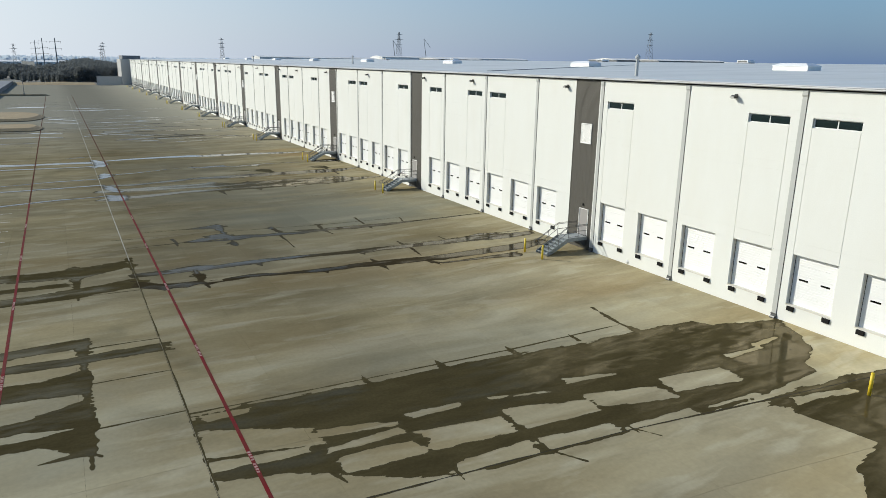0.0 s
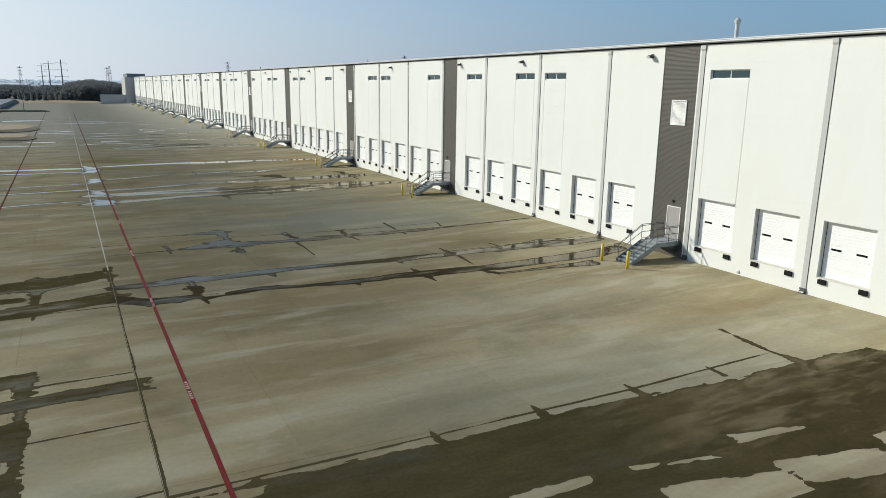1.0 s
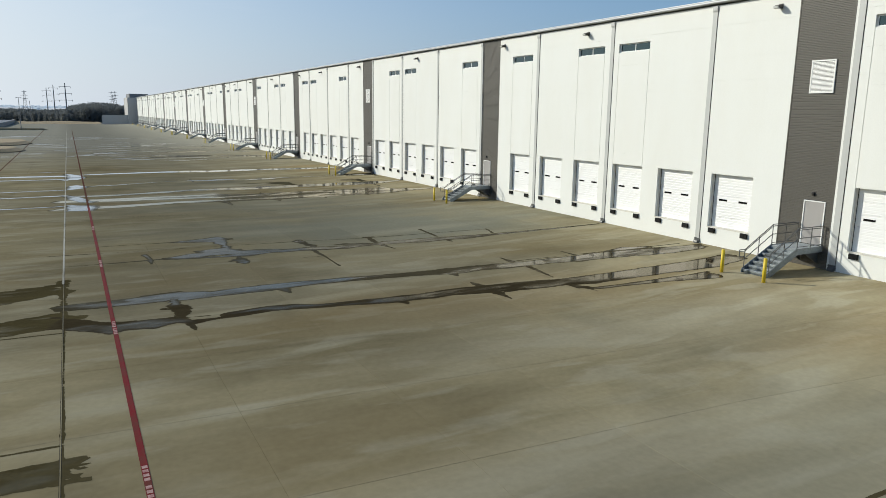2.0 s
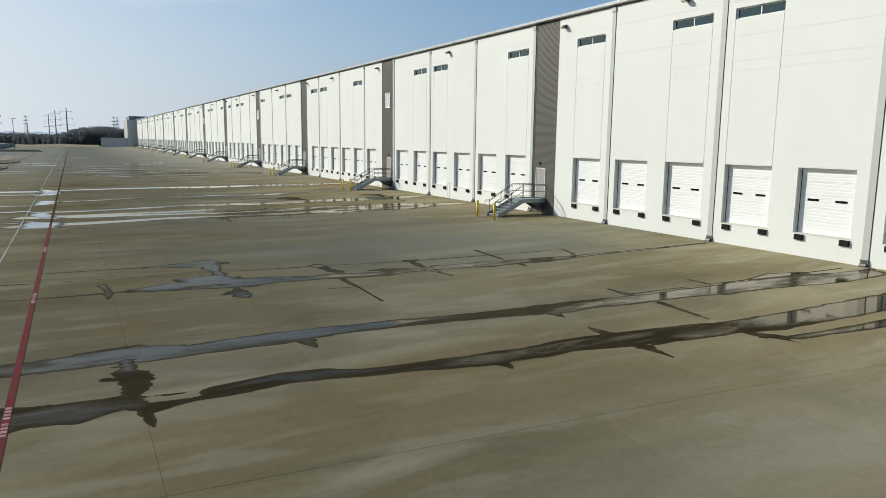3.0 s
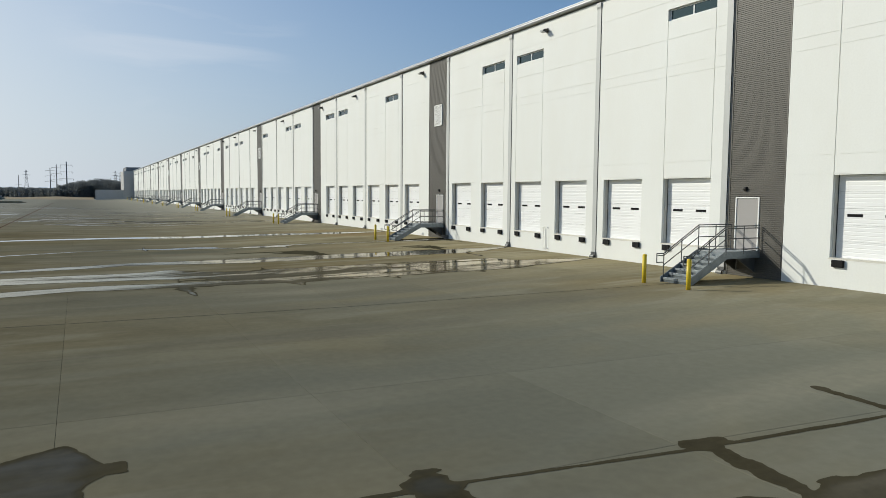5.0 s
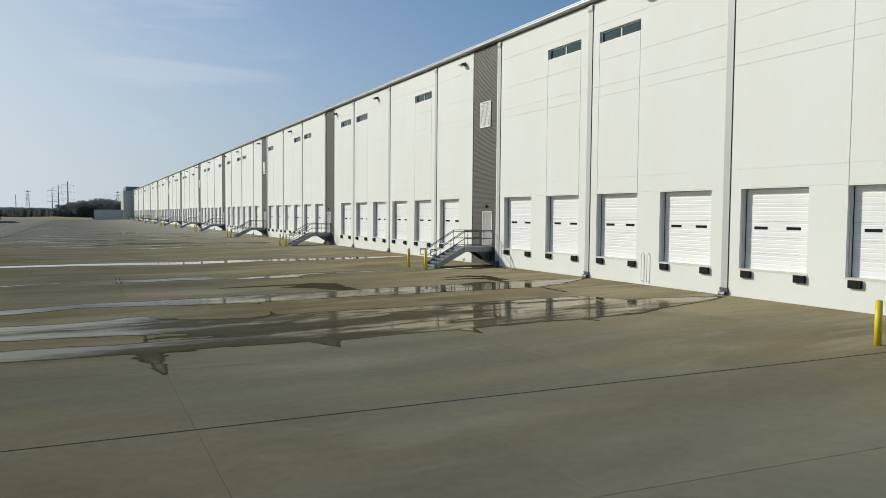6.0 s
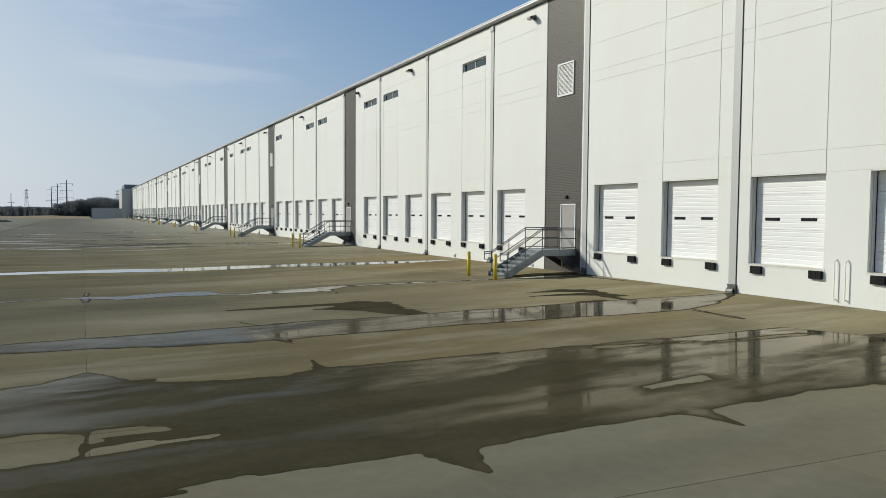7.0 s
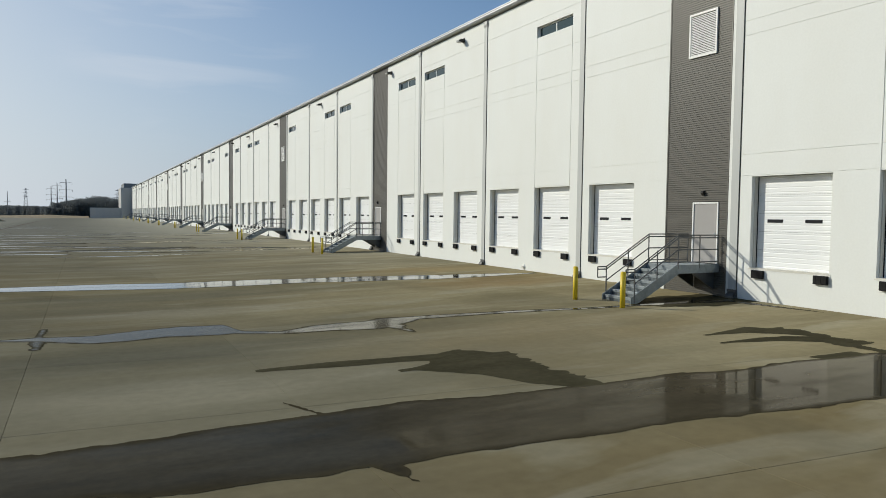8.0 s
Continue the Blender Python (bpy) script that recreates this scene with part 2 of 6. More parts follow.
M_RED = material("red_line_paint", (0.165, 0.009, 0.014), 0.8, tint=(0.11, 0.03, 0.022), scale=(3, 1.2, 3), amount=1.0, grain=0.12, spec=0.1)
M_REDWORN = material("faded_red_line_paint", (0.10, 0.030, 0.026), 0.9, tint=(0.11, 0.082, 0.055), scale=(3, 0.8, 3), amount=1.0, grain=0.15, spec=0.0)
M_LETTER = material("white_line_paint", (0.40, 0.27, 0.23), 0.6, tint=(0.24, 0.06, 0.06), scale=(6, 6, 6), amount=1.0)
M_WHITELINE = material("white_stall_paint", (0.6, 0.6, 0.57), 0.6, tint=(0.4, 0.38, 0.33), scale=(2, 2, 2), amount=0.7)
M_WALL = material("painted_concrete_wall", (0.738, 0.750, 0.714), 0.65, tint=(0.70, 0.70, 0.648), scale=(0.5, 0.35, 0.12), amount=0.6, grain=0.015, grain_scale=14, bump=0.08, bump_scale=25, random_tone=0.012)
M_DOOR = material("white_door_steel", (0.80, 0.81, 0.80), 0.4, tint=(0.75, 0.755, 0.74), scale=(1, 1, 2), amount=0.4)
M_JAMB = material("jamb_steel", (0.66, 0.635, 0.56), 0.55, scale=(2, 2, 1), amount=0.4)
M_RUBBER = material("black_rubber", (0.012, 0.012, 0.012), 0.6, tint=(0.02, 0.02, 0.02), scale=(4, 4, 4), amount=0.6, grain=0.2, grain_scale=40, spec=0.15)
M_BLACKGLASS = material("dark_slot_glazing", (0.01, 0.01, 0.012), 0.1)
M_SIDING = material("brown_ribbed_metal", (0.098, 0.092, 0.079), 0.5, metal=0.1, tint=(0.095, 0.09, 0.076), scale=(0.6, 0.6, 0.2), amount=0.7)
M_MANDOOR = material("grey_door_paint", (0.33, 0.315, 0.30), 0.5, tint=(0.29, 0.275, 0.26), scale=(1, 1, 1), amount=0.4)
M_FRAME = material("white_frame_paint", (0.80, 0.80, 0.77), 0.5, scale=(2, 2, 2), amount=0.3)
M_GALV = material("galvanised_steel", (0.27, 0.30, 0.31), 0.45, metal=0.4, tint=(0.17, 0.195, 0.205), scale=(5, 5, 5), amount=0.8, grain=0.08, grain_scale=50)
M_TREAD = material("galvanised_tread", (0.46, 0.50, 0.51), 0.5, metal=0.2, tint=(0.27, 0.30, 0.31), scale=(7, 7, 7), amount=0.8, grain=0.1, grain_scale=60)
# darker copy of the galvanised steel, with the risers' shade in its colour
M_RISER = material("riser_with_painted_shade", (0.13, 0.15, 0.155), 0.5, metal=0.3, tint=(0.06, 0.07, 0.072), scale=(6, 6, 6), amount=1.0, grain=0.1, grain_scale=50)
M_RAIL = material("weathered_rail_steel", (0.13, 0.133, 0.13), 0.45, metal=0.4, tint=(0.07, 0.07, 0.068), scale=(4, 4, 4), amount=0.7)
M_DOWN = material("downspout_metal", (0.48, 0.49, 0.47), 0.5, metal=0.0, tint=(0.42, 0.43, 0.41), scale=(2, 2, 0.3), amount=0.6)
M_GUTTER = material("gutter_metal", (0.62, 0.64, 0.67), 0.4, metal=0.2, tint=(0.56, 0.58, 0.61), scale=(1, 0.4, 1), amount=0.6)
M_ROOF = material("white_roof_membrane", (0.68, 0.68, 0.64), 0.30, tint=(0.56, 0.57, 0.55), scale=(0.08, 0.25, 0.1), amount=0.9, rough_var=0.2)
M_YELLOW = material("yellow_bollard_paint", (0.68, 0.5, 0.02), 0.45, tint=(0.55, 0.38, 0.03), scale=(4, 4, 2), amount=0.5)
M_LAMP = material("dark_lamp_housing", (0.03, 0.028, 0.026), 0.4)
M_LENS = material("lamp_lens", (0.5, 0.5, 0.47), 0.2)
M_GREYWALL = material("grey_far_wall", (0.46, 0.455, 0.435), 0.6, tint=(0.40, 0.395, 0.38), scale=(0.3, 0.3, 0.1), amount=0.7)
M_GREYDARK = material("grey_parapet_band", (0.17, 0.18, 0.19), 0.6, scale=(0.2, 0.2, 0.2))
M_GRASS = material("dry_winter_grass", (0.33, 0.25, 0.135), 0.9, tint=(0.24, 0.18, 0.095), scale=(0.3, 0.6, 0.5), amount=0.9, grain=0.25, grain_scale=6)
M_GROUND = material("winter_ground", (0.21, 0.20, 0.165), 0.95, tint=(0.14, 0.145, 0.125), scale=(0.01, 0.03, 0.03), amount=0.9, grain=0.2, grain_scale=1.0)
M_CURB = material("kerb_concrete", (0.36, 0.34, 0.28), 0.8, tint=(0.25, 0.23, 0.18), scale=(0.5, 0.5, 0.5), amount=0.7)
# dark kerb colour: the shade on the islands' near side is painted in
M_DULLKERB = material("shade_toned_kerb", (0.17, 0.145, 0.10), 0.9, tint=(0.11, 0.09, 0.06), scale=(0.5, 0.5, 0.5), amount=0.8, spec=0.1)
def twigs(name, colour, tint, through_):
    """Thin bare twigs: part of the light passes through."""
    m = material(name, colour, 0.95, tint=tint, scale=(0.1, 0.1, 0.1), amount=0.9, island_tone=0.08, spec=0.0)
    n, l = m.node_tree.nodes, m.node_tree.links
    t_, mix = n.new("ShaderNodeBsdfTranslucent"), n.new("ShaderNodeMixShader")
    mix.inputs["Fac"].default_value = through_
    l.new(n["Principled BSDF"].inputs["Base Color"].links[0].from_socket, t_.inputs["Color"])
    l.new(n["Principled BSDF"].outputs[0], mix.inputs[1])
    l.new(t_.outputs[0], mix.inputs[2])
    l.new(mix.outputs[0], n["Material Output"].inputs["Surface"])
    return m


# distance haze is put into these pale blue twig colours
M_FARWOOD = twigs("haze_toned_far_twigs", (0.62, 0.70, 0.78), (0.56, 0.64, 0.72), 0.5)
M_TREE = twigs("bare_winter_twigs", (0.18, 0.193, 0.19), (0.145, 0.155, 0.153), 0.5)
M_POLE = material("weathered_pole", (0.17, 0.17, 0.17), 0.7, scale=(1, 1, 1))
M_LATTICE = material("tower_steel", (0.2, 0.21, 0.22), 0.5, metal=0.4, scale=(1, 1, 1))
M_FARWHITE = material("distant_white_metal", (0.75, 0.75, 0.73), 0.6, tint=(0.62, 0.62, 0.61), scale=(0.02, 0.02, 0.05), amount=0.7)
M_SKYL = material("skylight_dome", (0.8, 0.81, 0.82), 0.25, tint=(0.7, 0.72, 0.73), scale=(1, 1, 1), amount=0.5)
M_DARK = material("dark_interior", (0.02, 0.02, 0.022), 0.8)


def water(name, colour, damp, lo, hi, start, reach, murk=(1.0, 0.87, 0.64), bright_west=0.0, silt=1.4, shallow=0.0, power=1.35, gain_=1.4):
    """Wet concrete: a damp rim, a dull wet film, and still pools where the noise, or nearness to the wall (x from start, over reach), is high."""
    m = material(name, colour, 0.3, tint=[c * silt for c in colour], scale=(0.3, 0.9, 1), amount=1.0, grain=0.10, grain_scale=7.0)
    n, l = m.node_tree.nodes, m.node_tree.links
    b = n["Principled BSDF"]
    geo = n.new("ShaderNodeNewGeometry")

    def field(scale, detail):
        mp = n.new("ShaderNodeMapping")
        mp.inputs["Scale"].default_value = scale
        l.new(geo.outputs["Position"], mp.inputs["Vector"])
        nz = n.new("ShaderNodeTexNoise")
        nz.inputs["Scale"].default_value, nz.inputs["Detail"].default_value, nz.inputs["Distortion"].default_value = 1.0, detail, 0.5
        l.new(mp.outputs["Vector"], nz.inputs["Vector"])
        return nz.outputs["Fac"]

    def math_(op, a, c):
        q = n.new("ShaderNodeMath")
        q.operation = op
        for k, v in enumerate((a, c)):
            if isinstance(v, (int, float)):
                q.inputs[k].default_value = v
            else:
                l.new(v, q.inputs[k])
        return q.outputs[0]

    def ramp(v, f0, f1, t0, t1):
        mr = n.new("ShaderNodeMapRange")
        for key, w in zip(("From Min", "From Max", "To Min", "To Max"), (f0, f1, t0, t1)):
            mr.inputs[key].default_value = w
        l.new(v, mr.inputs["Value"])
        return mr.outputs["Result"]

    sep = n.new("ShaderNodeSeparateXYZ")
    l.new(geo.outputs["Position"], sep.inputs[0])
    near = ramp(sep.outputs["X"], start, start + reach, 0.0, 0.17)
    mixed = math_("ADD", math_("MULTIPLY", field((0.10, 0.5, 1.0), 4.0), 0.95), math_("MULTIPLY", field((0.7, 2.2, 1.0), 4.0), 0.45))
    west = ramp(sep.outputs["X"], 20.5, 15.0, 0.0, bright_west)
    level = math_("ADD", math_("ADD", math_("SUBTRACT", mixed, 0.2 + shallow), near), west)
    depth = n.new("ShaderNodeAttribute")
    depth.attribute_name = "depth"
    rim = ramp(depth.outputs["Fac"], 0.02, 0.20, 0.0, 1.0)
    b.inputs["Specular IOR Level"].default_value = 0.0
    sheen = n.new("ShaderNodeBsdfGlossy")
    sheen.inputs["Color"].default_value = (*murk, 1)
    l.new(ramp(level, 0.46, 0.68, 0.24, 0.05), sheen.inputs["Roughness"])
    fres = n.new("ShaderNodeFresnel")
    fres.inputs["IOR"].default_value = 1.33
    film = n.new("ShaderNodeMixShader")
    l.new(math_("MULTIPLY", math_("MINIMUM", math_("MULTIPLY", math_("POWER", fres.outputs[0], power), gain_), 0.75), math_("MULTIPLY", ramp(level, 0.47, 0.68, lo, hi), rim)), film.inputs["Fac"])
    l.new(b.outputs[0], film.inputs[1])
    l.new(sheen.outputs[0], film.inputs[2])
    l.new(film.outputs[0], n["Material Output"].inputs["Surface"])
    # the rim dries lighter, unevenly
    edge = math_("MULTIPLY", ramp(math_("ADD", depth.outputs["Fac"], math_("MULTIPLY", field((0.8, 2.0, 1.0), 3.0), -0.22)), -0.12, 0.0, 1.0, 0.0), 0.5)
    mix = n.new("ShaderNodeMix")
    mix.data_type = "RGBA"
    l.new(edge, mix.inputs["Factor"])
    l.new(b.inputs["Base Color"].links[0].from_socket, mix.inputs["A"])
    mix.inputs["B"].default_value = (*damp, 1)
    l.new(mix.outputs["Result"], b.inputs["Base Color"])
    return m


M_DAMP = water("damp_concrete", (0.051, 0.042, 0.020), (0.078, 0.066, 0.036), 0.0, 0.85, 27.0, 12.0, (1.0, 0.86, 0.62), 0.0, 1.4, 0.0, 1.2, 1.8)
M_SOAKED = water("soaked_concrete", (0.034, 0.027, 0.015), (0.065, 0.053, 0.03), 0.0, 0.65, 23.0, 10.0, (1.0, 0.92, 0.77), 0.0, 1.4, 0.0, 1.2, 1.9)
M_STREAM = water("wet_run", (0.044, 0.037, 0.021), (0.072, 0.062, 0.036), 0.04, 0.70, 25.0, 10.0, (1.0, 0.94, 0.84), 0.0, 1.4, 0.0, 1.2, 1.8)
M_WET = water("standing_water", (0.050, 0.043, 0.024), (0.072, 0.062, 0.036), 0.14, 1.0, 21.0, 12.0, (1.0, 0.91, 0.76), 0.28, 1.5, 0.0, 1.7, 1.8)
M_POOL = water("pooled_water", (0.05, 0.046, 0.03), (0.10, 0.088, 0.055), 0.6, 1.0, -40.0, 8.0, (1, 1, 1))
M_SHEET = water("shallow_sheet", (0.044, 0.038, 0.022), (0.08, 0.069, 0.042), 0.12, 0.62, 24.0, 12.0, (1.0, 0.95, 0.88), 0.16)

M_MUDDY = water("muddy_water", (0.036, 0.030, 0.018), (0.068, 0.058, 0.035), 0.45, 1.0, 25.5, 6.0, (1.0, 0.94, 0.82), 0.1, 1.7, 0.03, 1.9, 1.7)
M_MATTEDAMP = water("matte_damp_concrete", (0.050, 0.045, 0.027), (0.085, 0.075, 0.046), 0.0, 0.06, 28.0, 12.0)
M_BRIGHTRUN = water("bright_wet_run", (0.044, 0.038, 0.022), (0.08, 0.069, 0.042), 0.60, 1.0, 24.0, 12.0, (1.0, 0.98, 0.94), 0.2)

M_GLASS = bpy.data.materials.new("window_glass")
M_GLASS.use_nodes = True
_b = M_GLASS.node_tree.nodes["Principled BSDF"]
_b.inputs["Base Color"].default_value = (0.005, 0.011, 0.013, 1)
_b.inputs["Roughness"].default_value = 0.06
_b.inputs["IOR"].default_value = 1.85
_b.inputs["Specular Tint"].default_value = (0.6, 0.9, 0.95, 1)


# ---- mesh helpers ----
def finish(bm, name, mat, smooth=False):
    me = bpy.data.meshes.new(name)
    bmesh.ops.recalc_face_normals(bm, faces=bm.faces)
    bm.to_mesh(me)
    bm.free()
    me.materials.append(mat)
    if smooth:
        for p in me.polygons:
            p.use_smooth = True
    return me


def part(name, bm, mat, parent=None, label="", smooth=False):
    ob = new(name, finish(bm, name, mat, smooth))
    if parent:
        ob.parent = parent
    if label:
        tagged(ob, label)
    return ob


def raw(name, verts, faces, mat, parent=None):
    me = bpy.data.meshes.new(name)
    me.from_pydata([tuple(map(float, v)) for v in verts], [], [tuple(map(int, f)) for f in faces])
    me.materials.append(mat)
    me.update()
    ob = new(name, me)
    if parent:
        ob.parent = parent
    return ob


def box(bm, x0, x1, y0, y1, z0, z1, bevel=0.0):
    r = bmesh.ops.create_cube(bm, size=1.0)
    vs = r["verts"]
    for v in vs:
        v.co = ((x0 + x1) / 2 + v.co.x * (x1 - x0), (y0 + y1) / 2 + v.co.y * (y1 - y0), (z0 + z1) / 2 + v.co.z * (z1 - z0))
    if bevel:
        es = {e for v in vs for e in v.link_edges}
        bmesh.ops.bevel(bm, geom=list(es), offset=bevel, segments=1, affect="EDGES", profile=0.5)
    return vs


def tube(bm, a, b, r, seg=8, r2=None, caps=True):
    a, b = Vector(a), Vector(b)
    d = b - a
    m = Matrix.Translation((a + b) / 2) @ d.to_track_quat("Z", "Y").to_matrix().to_4x4()
    bmesh.ops.create_cone(bm, cap_ends=caps, segments=seg, radius1=r, radius2=r if r2 is None else r2, depth=d.length, matrix=m)


def prism(bm, outline, y0, y1):
    """Extrudes an outline in x and z from y0 to y1."""
    lo = [bm.verts.new((x, y0, z)) for x, z in outline]
    hi = [bm.verts.new((x, y1, z)) for x, z in outline]
    bm.faces.new(lo)
    bm.faces.new(hi[::-1])
    for k in range(len(lo)):
        q = (k + 1) % len(lo)
        bm.faces.new((lo[k], hi[k], hi[q], lo[q]))


def empty(name, x=0.0, y=0.0, z=0.0):
    ob = new(name)
    ob.empty_display_size = 0.3
    ob.matrix_basis = pose(x, y, z)
    return ob


# ---- plan ----
WALL = 40.0              # outer face of the long facade
G = 4.267                # dock module
DOOR_W, DOOR_LO, DOOR_HI = 2.85, 1.10, 4.19
WIN_LO, WIN_HI = 11.56, 12.10
TOP = 13.60              # top of the wall panels
BREAK, FLAT = 23.04, -0.424
FIRST, LAST = -5, 91     # dock modules along the facade
Y_START, Y_END = -60.0, 45.0 + G * LAST + 0.55


def edge(j):
    """Far edge of module j."""
    return 45.0 + G * j


def ground_z(x):
    return -0.025 * (WALL - x) if x > BREAK else FLAT


JOINT_X, PX, PY = 6.32, 4.18, 4.80     # yard slabs
ROW0 = 33.21             # one cross joint, where it meets the expansion joint


def skew(x):
    """How far the cross joints of the yard stray from square at x."""
    return -0.05 * min(max(x - JOINT_X, 0.0), BREAK - JOINT_X) - 0.14 * max(x - BREAK, 0.0)


STRIPS = [j for j in range(FIRST, LAST + 1) if (j - 1) % 7 == 0]
GROUP_WINDOWS = ((1, 2, 5), (2, 3, 5), (0, 3, 4), (1, 4, 5))


def has_window(j):
    g, k = divmod(j + 5, 7)
    return k in GROUP_WINDOWS[g % 4]


def strip_span(j):
    """Ribbed metal strip of module j, and its door."""
    e = edge(j)
    if j % 2:
        return e - 3.3, e - 0.38, e - 2.85, e - 1.78
    return e - 2.28, e + 0.40, e - 1.09, e - 0.02


# ---- setting: ground ----
bm = bmesh.new()
g0 = -0.75
n_ = 24
for ix in range(-n_, n_):
    for iy in range(-8, n_ * 2):
        s = 125.0
        bm.faces.new([bm.verts.new((x * s, y * s, g0)) for x, y in ((ix, iy), (ix + 1, iy), (ix + 1, iy + 1), (ix, iy + 1))])
bmesh.ops.remove_doubles(bm, verts=bm.verts, dist=0.01)
tagged(part("ground", bm, M_GROUND), "brown winter grassland reaching the horizon", "ground", kind="structure")

bm = bmesh.new()
box(bm, WALL + 0.5, 300, Y_START, Y_END, -0.8, -0.1)
tagged(part("floor", bm, M_CURB), "plain concrete floor inside the warehouse", "floor", kind="structure")

# ---- setting: building shell ----
wall_west = tagged(empty("wall_west", WALL), "white painted tilt-up concrete dock facade", "wall", kind="structure")
wall_west.matrix_basis = Matrix.Identity(4)
GROOVES = (4.21, 4.93, 8.95, 9.44, 10.69, 12.44)


def relief(name, ys, zs, depth, thick, mat, parent):
    """A slab in the plane x = WALL whose cells lie back by depth(y, z), or are open where it gives None."""
    ny, nz = len(ys) - 1, len(zs) - 1
    d = [[depth((ys[i] + ys[i + 1]) / 2, (zs[k] + zs[k + 1]) / 2) for k in range(nz)] for i in range(ny)]
    verts, faces, index = [], [], {}

    def v(x, y, z):
        key = (round(x, 4), round(y, 4), round(z, 4))
        if key not in index:
            index[key] = len(verts)
            verts.append((x, y, z))
        return index[key]

    at = lambda i, k: d[i][k] if 0 <= i < ny and 0 <= k < nz else None
    for i in range(ny):
        for k in range(nz):
            a = d[i][k]
            if a is None:
                continue
            x, y0, y1, z0, z1 = WALL + a, ys[i], ys[i + 1], zs[k], zs[k + 1]
            faces.append((v(x, y0, z0), v(x, y0, z1), v(x, y1, z1), v(x, y1, z0)))
            for di, dk, p, q in ((-1, 0, (y0, z0), (y0, z1)), (1, 0, (y1, z1), (y1, z0)), (0, -1, (y1, z0), (y0, z0)), (0, 1, (y0, z1), (y1, z1))):
                o = at(i + di, k + dk)
                back = WALL + (thick if o is None else o)
                if back > x + 1e-6:
                    faces.append((v(x, *p), v(back, *p), v(back, *q), v(x, *q)))
    return raw(name, verts, faces, mat, parent)


def wall_panel(y0, y1):
    """One tilt-up panel between two joints, with its dock and window openings and its reveals."""
    js = [j for j in range(FIRST, LAST + 1) if j not in STRIPS and y0 < edge(j) - 1.4 < y1]
    ys, zs = {y0 + 0.012, y1 - 0.012}, {-0.25, TOP, DOOR_LO, DOOR_HI, WIN_LO, WIN_HI}
    for z in GROOVES:
        zs |= {z, z + 0.022}
    for j in js:
        ys |= {edge(j), edge(j) - DOOR_W}
        if has_window(j):
            ys |= {edge(j) - 0.03, edge(j) - DOOR_W + 0.03}
    ys, zs = sorted(ys), sorted(zs)

    def depth(y, z):
        for j in js:
            if edge(j) - DOOR_W < y < edge(j):
                if DOOR_LO < z < DOOR_HI:
                    return None
                if has_window(j):
                    if WIN_LO < z < WIN_HI:
                        return None
                    if DOOR_HI < z < WIN_LO and (edge(j) - y < 0.03 or y - edge(j) + DOOR_W < 0.03):
                        return 0.028
        if any(a < z < a + 0.022 for a in GROOVES):
            return 0.012
        return 0.0

    return relief("wall_panel", ys, zs, depth, 0.32, M_WALL, wall_west)


cuts = sorted({edge(j) + 0.475 for j in range(FIRST - 1, LAST + 1) if j % 2 == 0} | {Y_END})
cuts = [c for c in cuts if c > edge(FIRST) - 4.3]
spans = []
for a, b in zip(cuts, cuts[1:]):
    pieces = [(a, b)]
    for j in STRIPS:
        s0, s1 = strip_span(j)[:2]
        nxt = []
        for p, q in pieces:
            if s1 <= p or s0 >= q:
                nxt.append((p, q))
            else:
                if s0 - p > 0.1:
                    nxt.append((p, s0))
                if q - s1 > 0.1:
                    nxt.append((s1, q))
        pieces = nxt
    spans += pieces
for a, b in spans:
    wall_panel(a, b)
# plain wall back past the start of the flight
k = spans[0][0]
while k > Y_START:
    lo_ = max(k - 2 * G, Y_START)
    wall_panel(lo_, k)
    k = lo_

# dark sheet added for the unlit interior, other walls and the roof
bm = bmesh.new()
box(bm, WALL + 1.2, WALL + 1.25, Y_START, Y_END, -0.1, TOP - 0.3)
tagged(part("wall_inner", bm, M_DARK), "dark sheet added behind the dock wall for the unlit interior", "wall", kind="structure")
for nm, bx in (("wall_north", (WALL + 0.35, 300, Y_END - 0.3, Y_END)), ("wall_south", (WALL + 0.35, 300, Y_START, Y_START + 0.3)), ("wall_east", (299.7, 300, Y_START + 0.3, Y_END - 0.3))):
    bm = bmesh.new()
    box(bm, *bx, -0.2, TOP)
    tagged(part(nm, bm, M_WALL), "white painted concrete warehouse wall", "wall", kind="structure")

ROOF0, PITCH, RIDGE = 13.85, 0.0176, 155.0
bm = bmesh.new()
for x0, x1 in ((WALL - 0.12, RIDGE), (RIDGE, 300.2)):
    za, zb = (ROOF0, ROOF0 + PITCH * (RIDGE - WALL)) if x1 == RIDGE else (ROOF0 + PITCH * (RIDGE - WALL), ROOF0 + PITCH * (RIDGE - WALL) - PITCH * 145)
    steps = 60
    for i in range(steps):
        ya, yb = Y_START + (Y_END - Y_START) * i / steps, Y_START + (Y_END - Y_START) * (i + 1) / steps
        bm.faces.new([bm.verts.new(c) for c in ((x0, ya, za), (x1, ya, zb), (x1, yb, zb), (x0, yb, za))])
bmesh.ops.remove_doubles(bm, verts=bm.verts, dist=0.01)
bmesh.ops.solidify(bm, geom=bm.faces[:], thickness=0.16)
roof = tagged(part("roof", bm, M_ROOF), "pale grey membrane roof, sloping gently up from the gutter", "roof", kind="structure")


def on_roof(x):
    return ROOF0 + PITCH * (x - WALL)


# eaves gutter: one length per bay
gutter = tagged(empty("gutter"), "light grey metal eaves gutter along the roof edge", "gutter", kind="structure")
bm = bmesh.new()
prism(bm, [(-0.02, -0.13), (-0.24, -0.13), (-0.3, -0.09), (-0.3, -0.02), (-0.33, 0.0), (-0.33, 0.05), (-0.27, 0.05), (-0.25, 0.0), (-0.02, 0.06)], 0.006, 2 * G - 0.006)
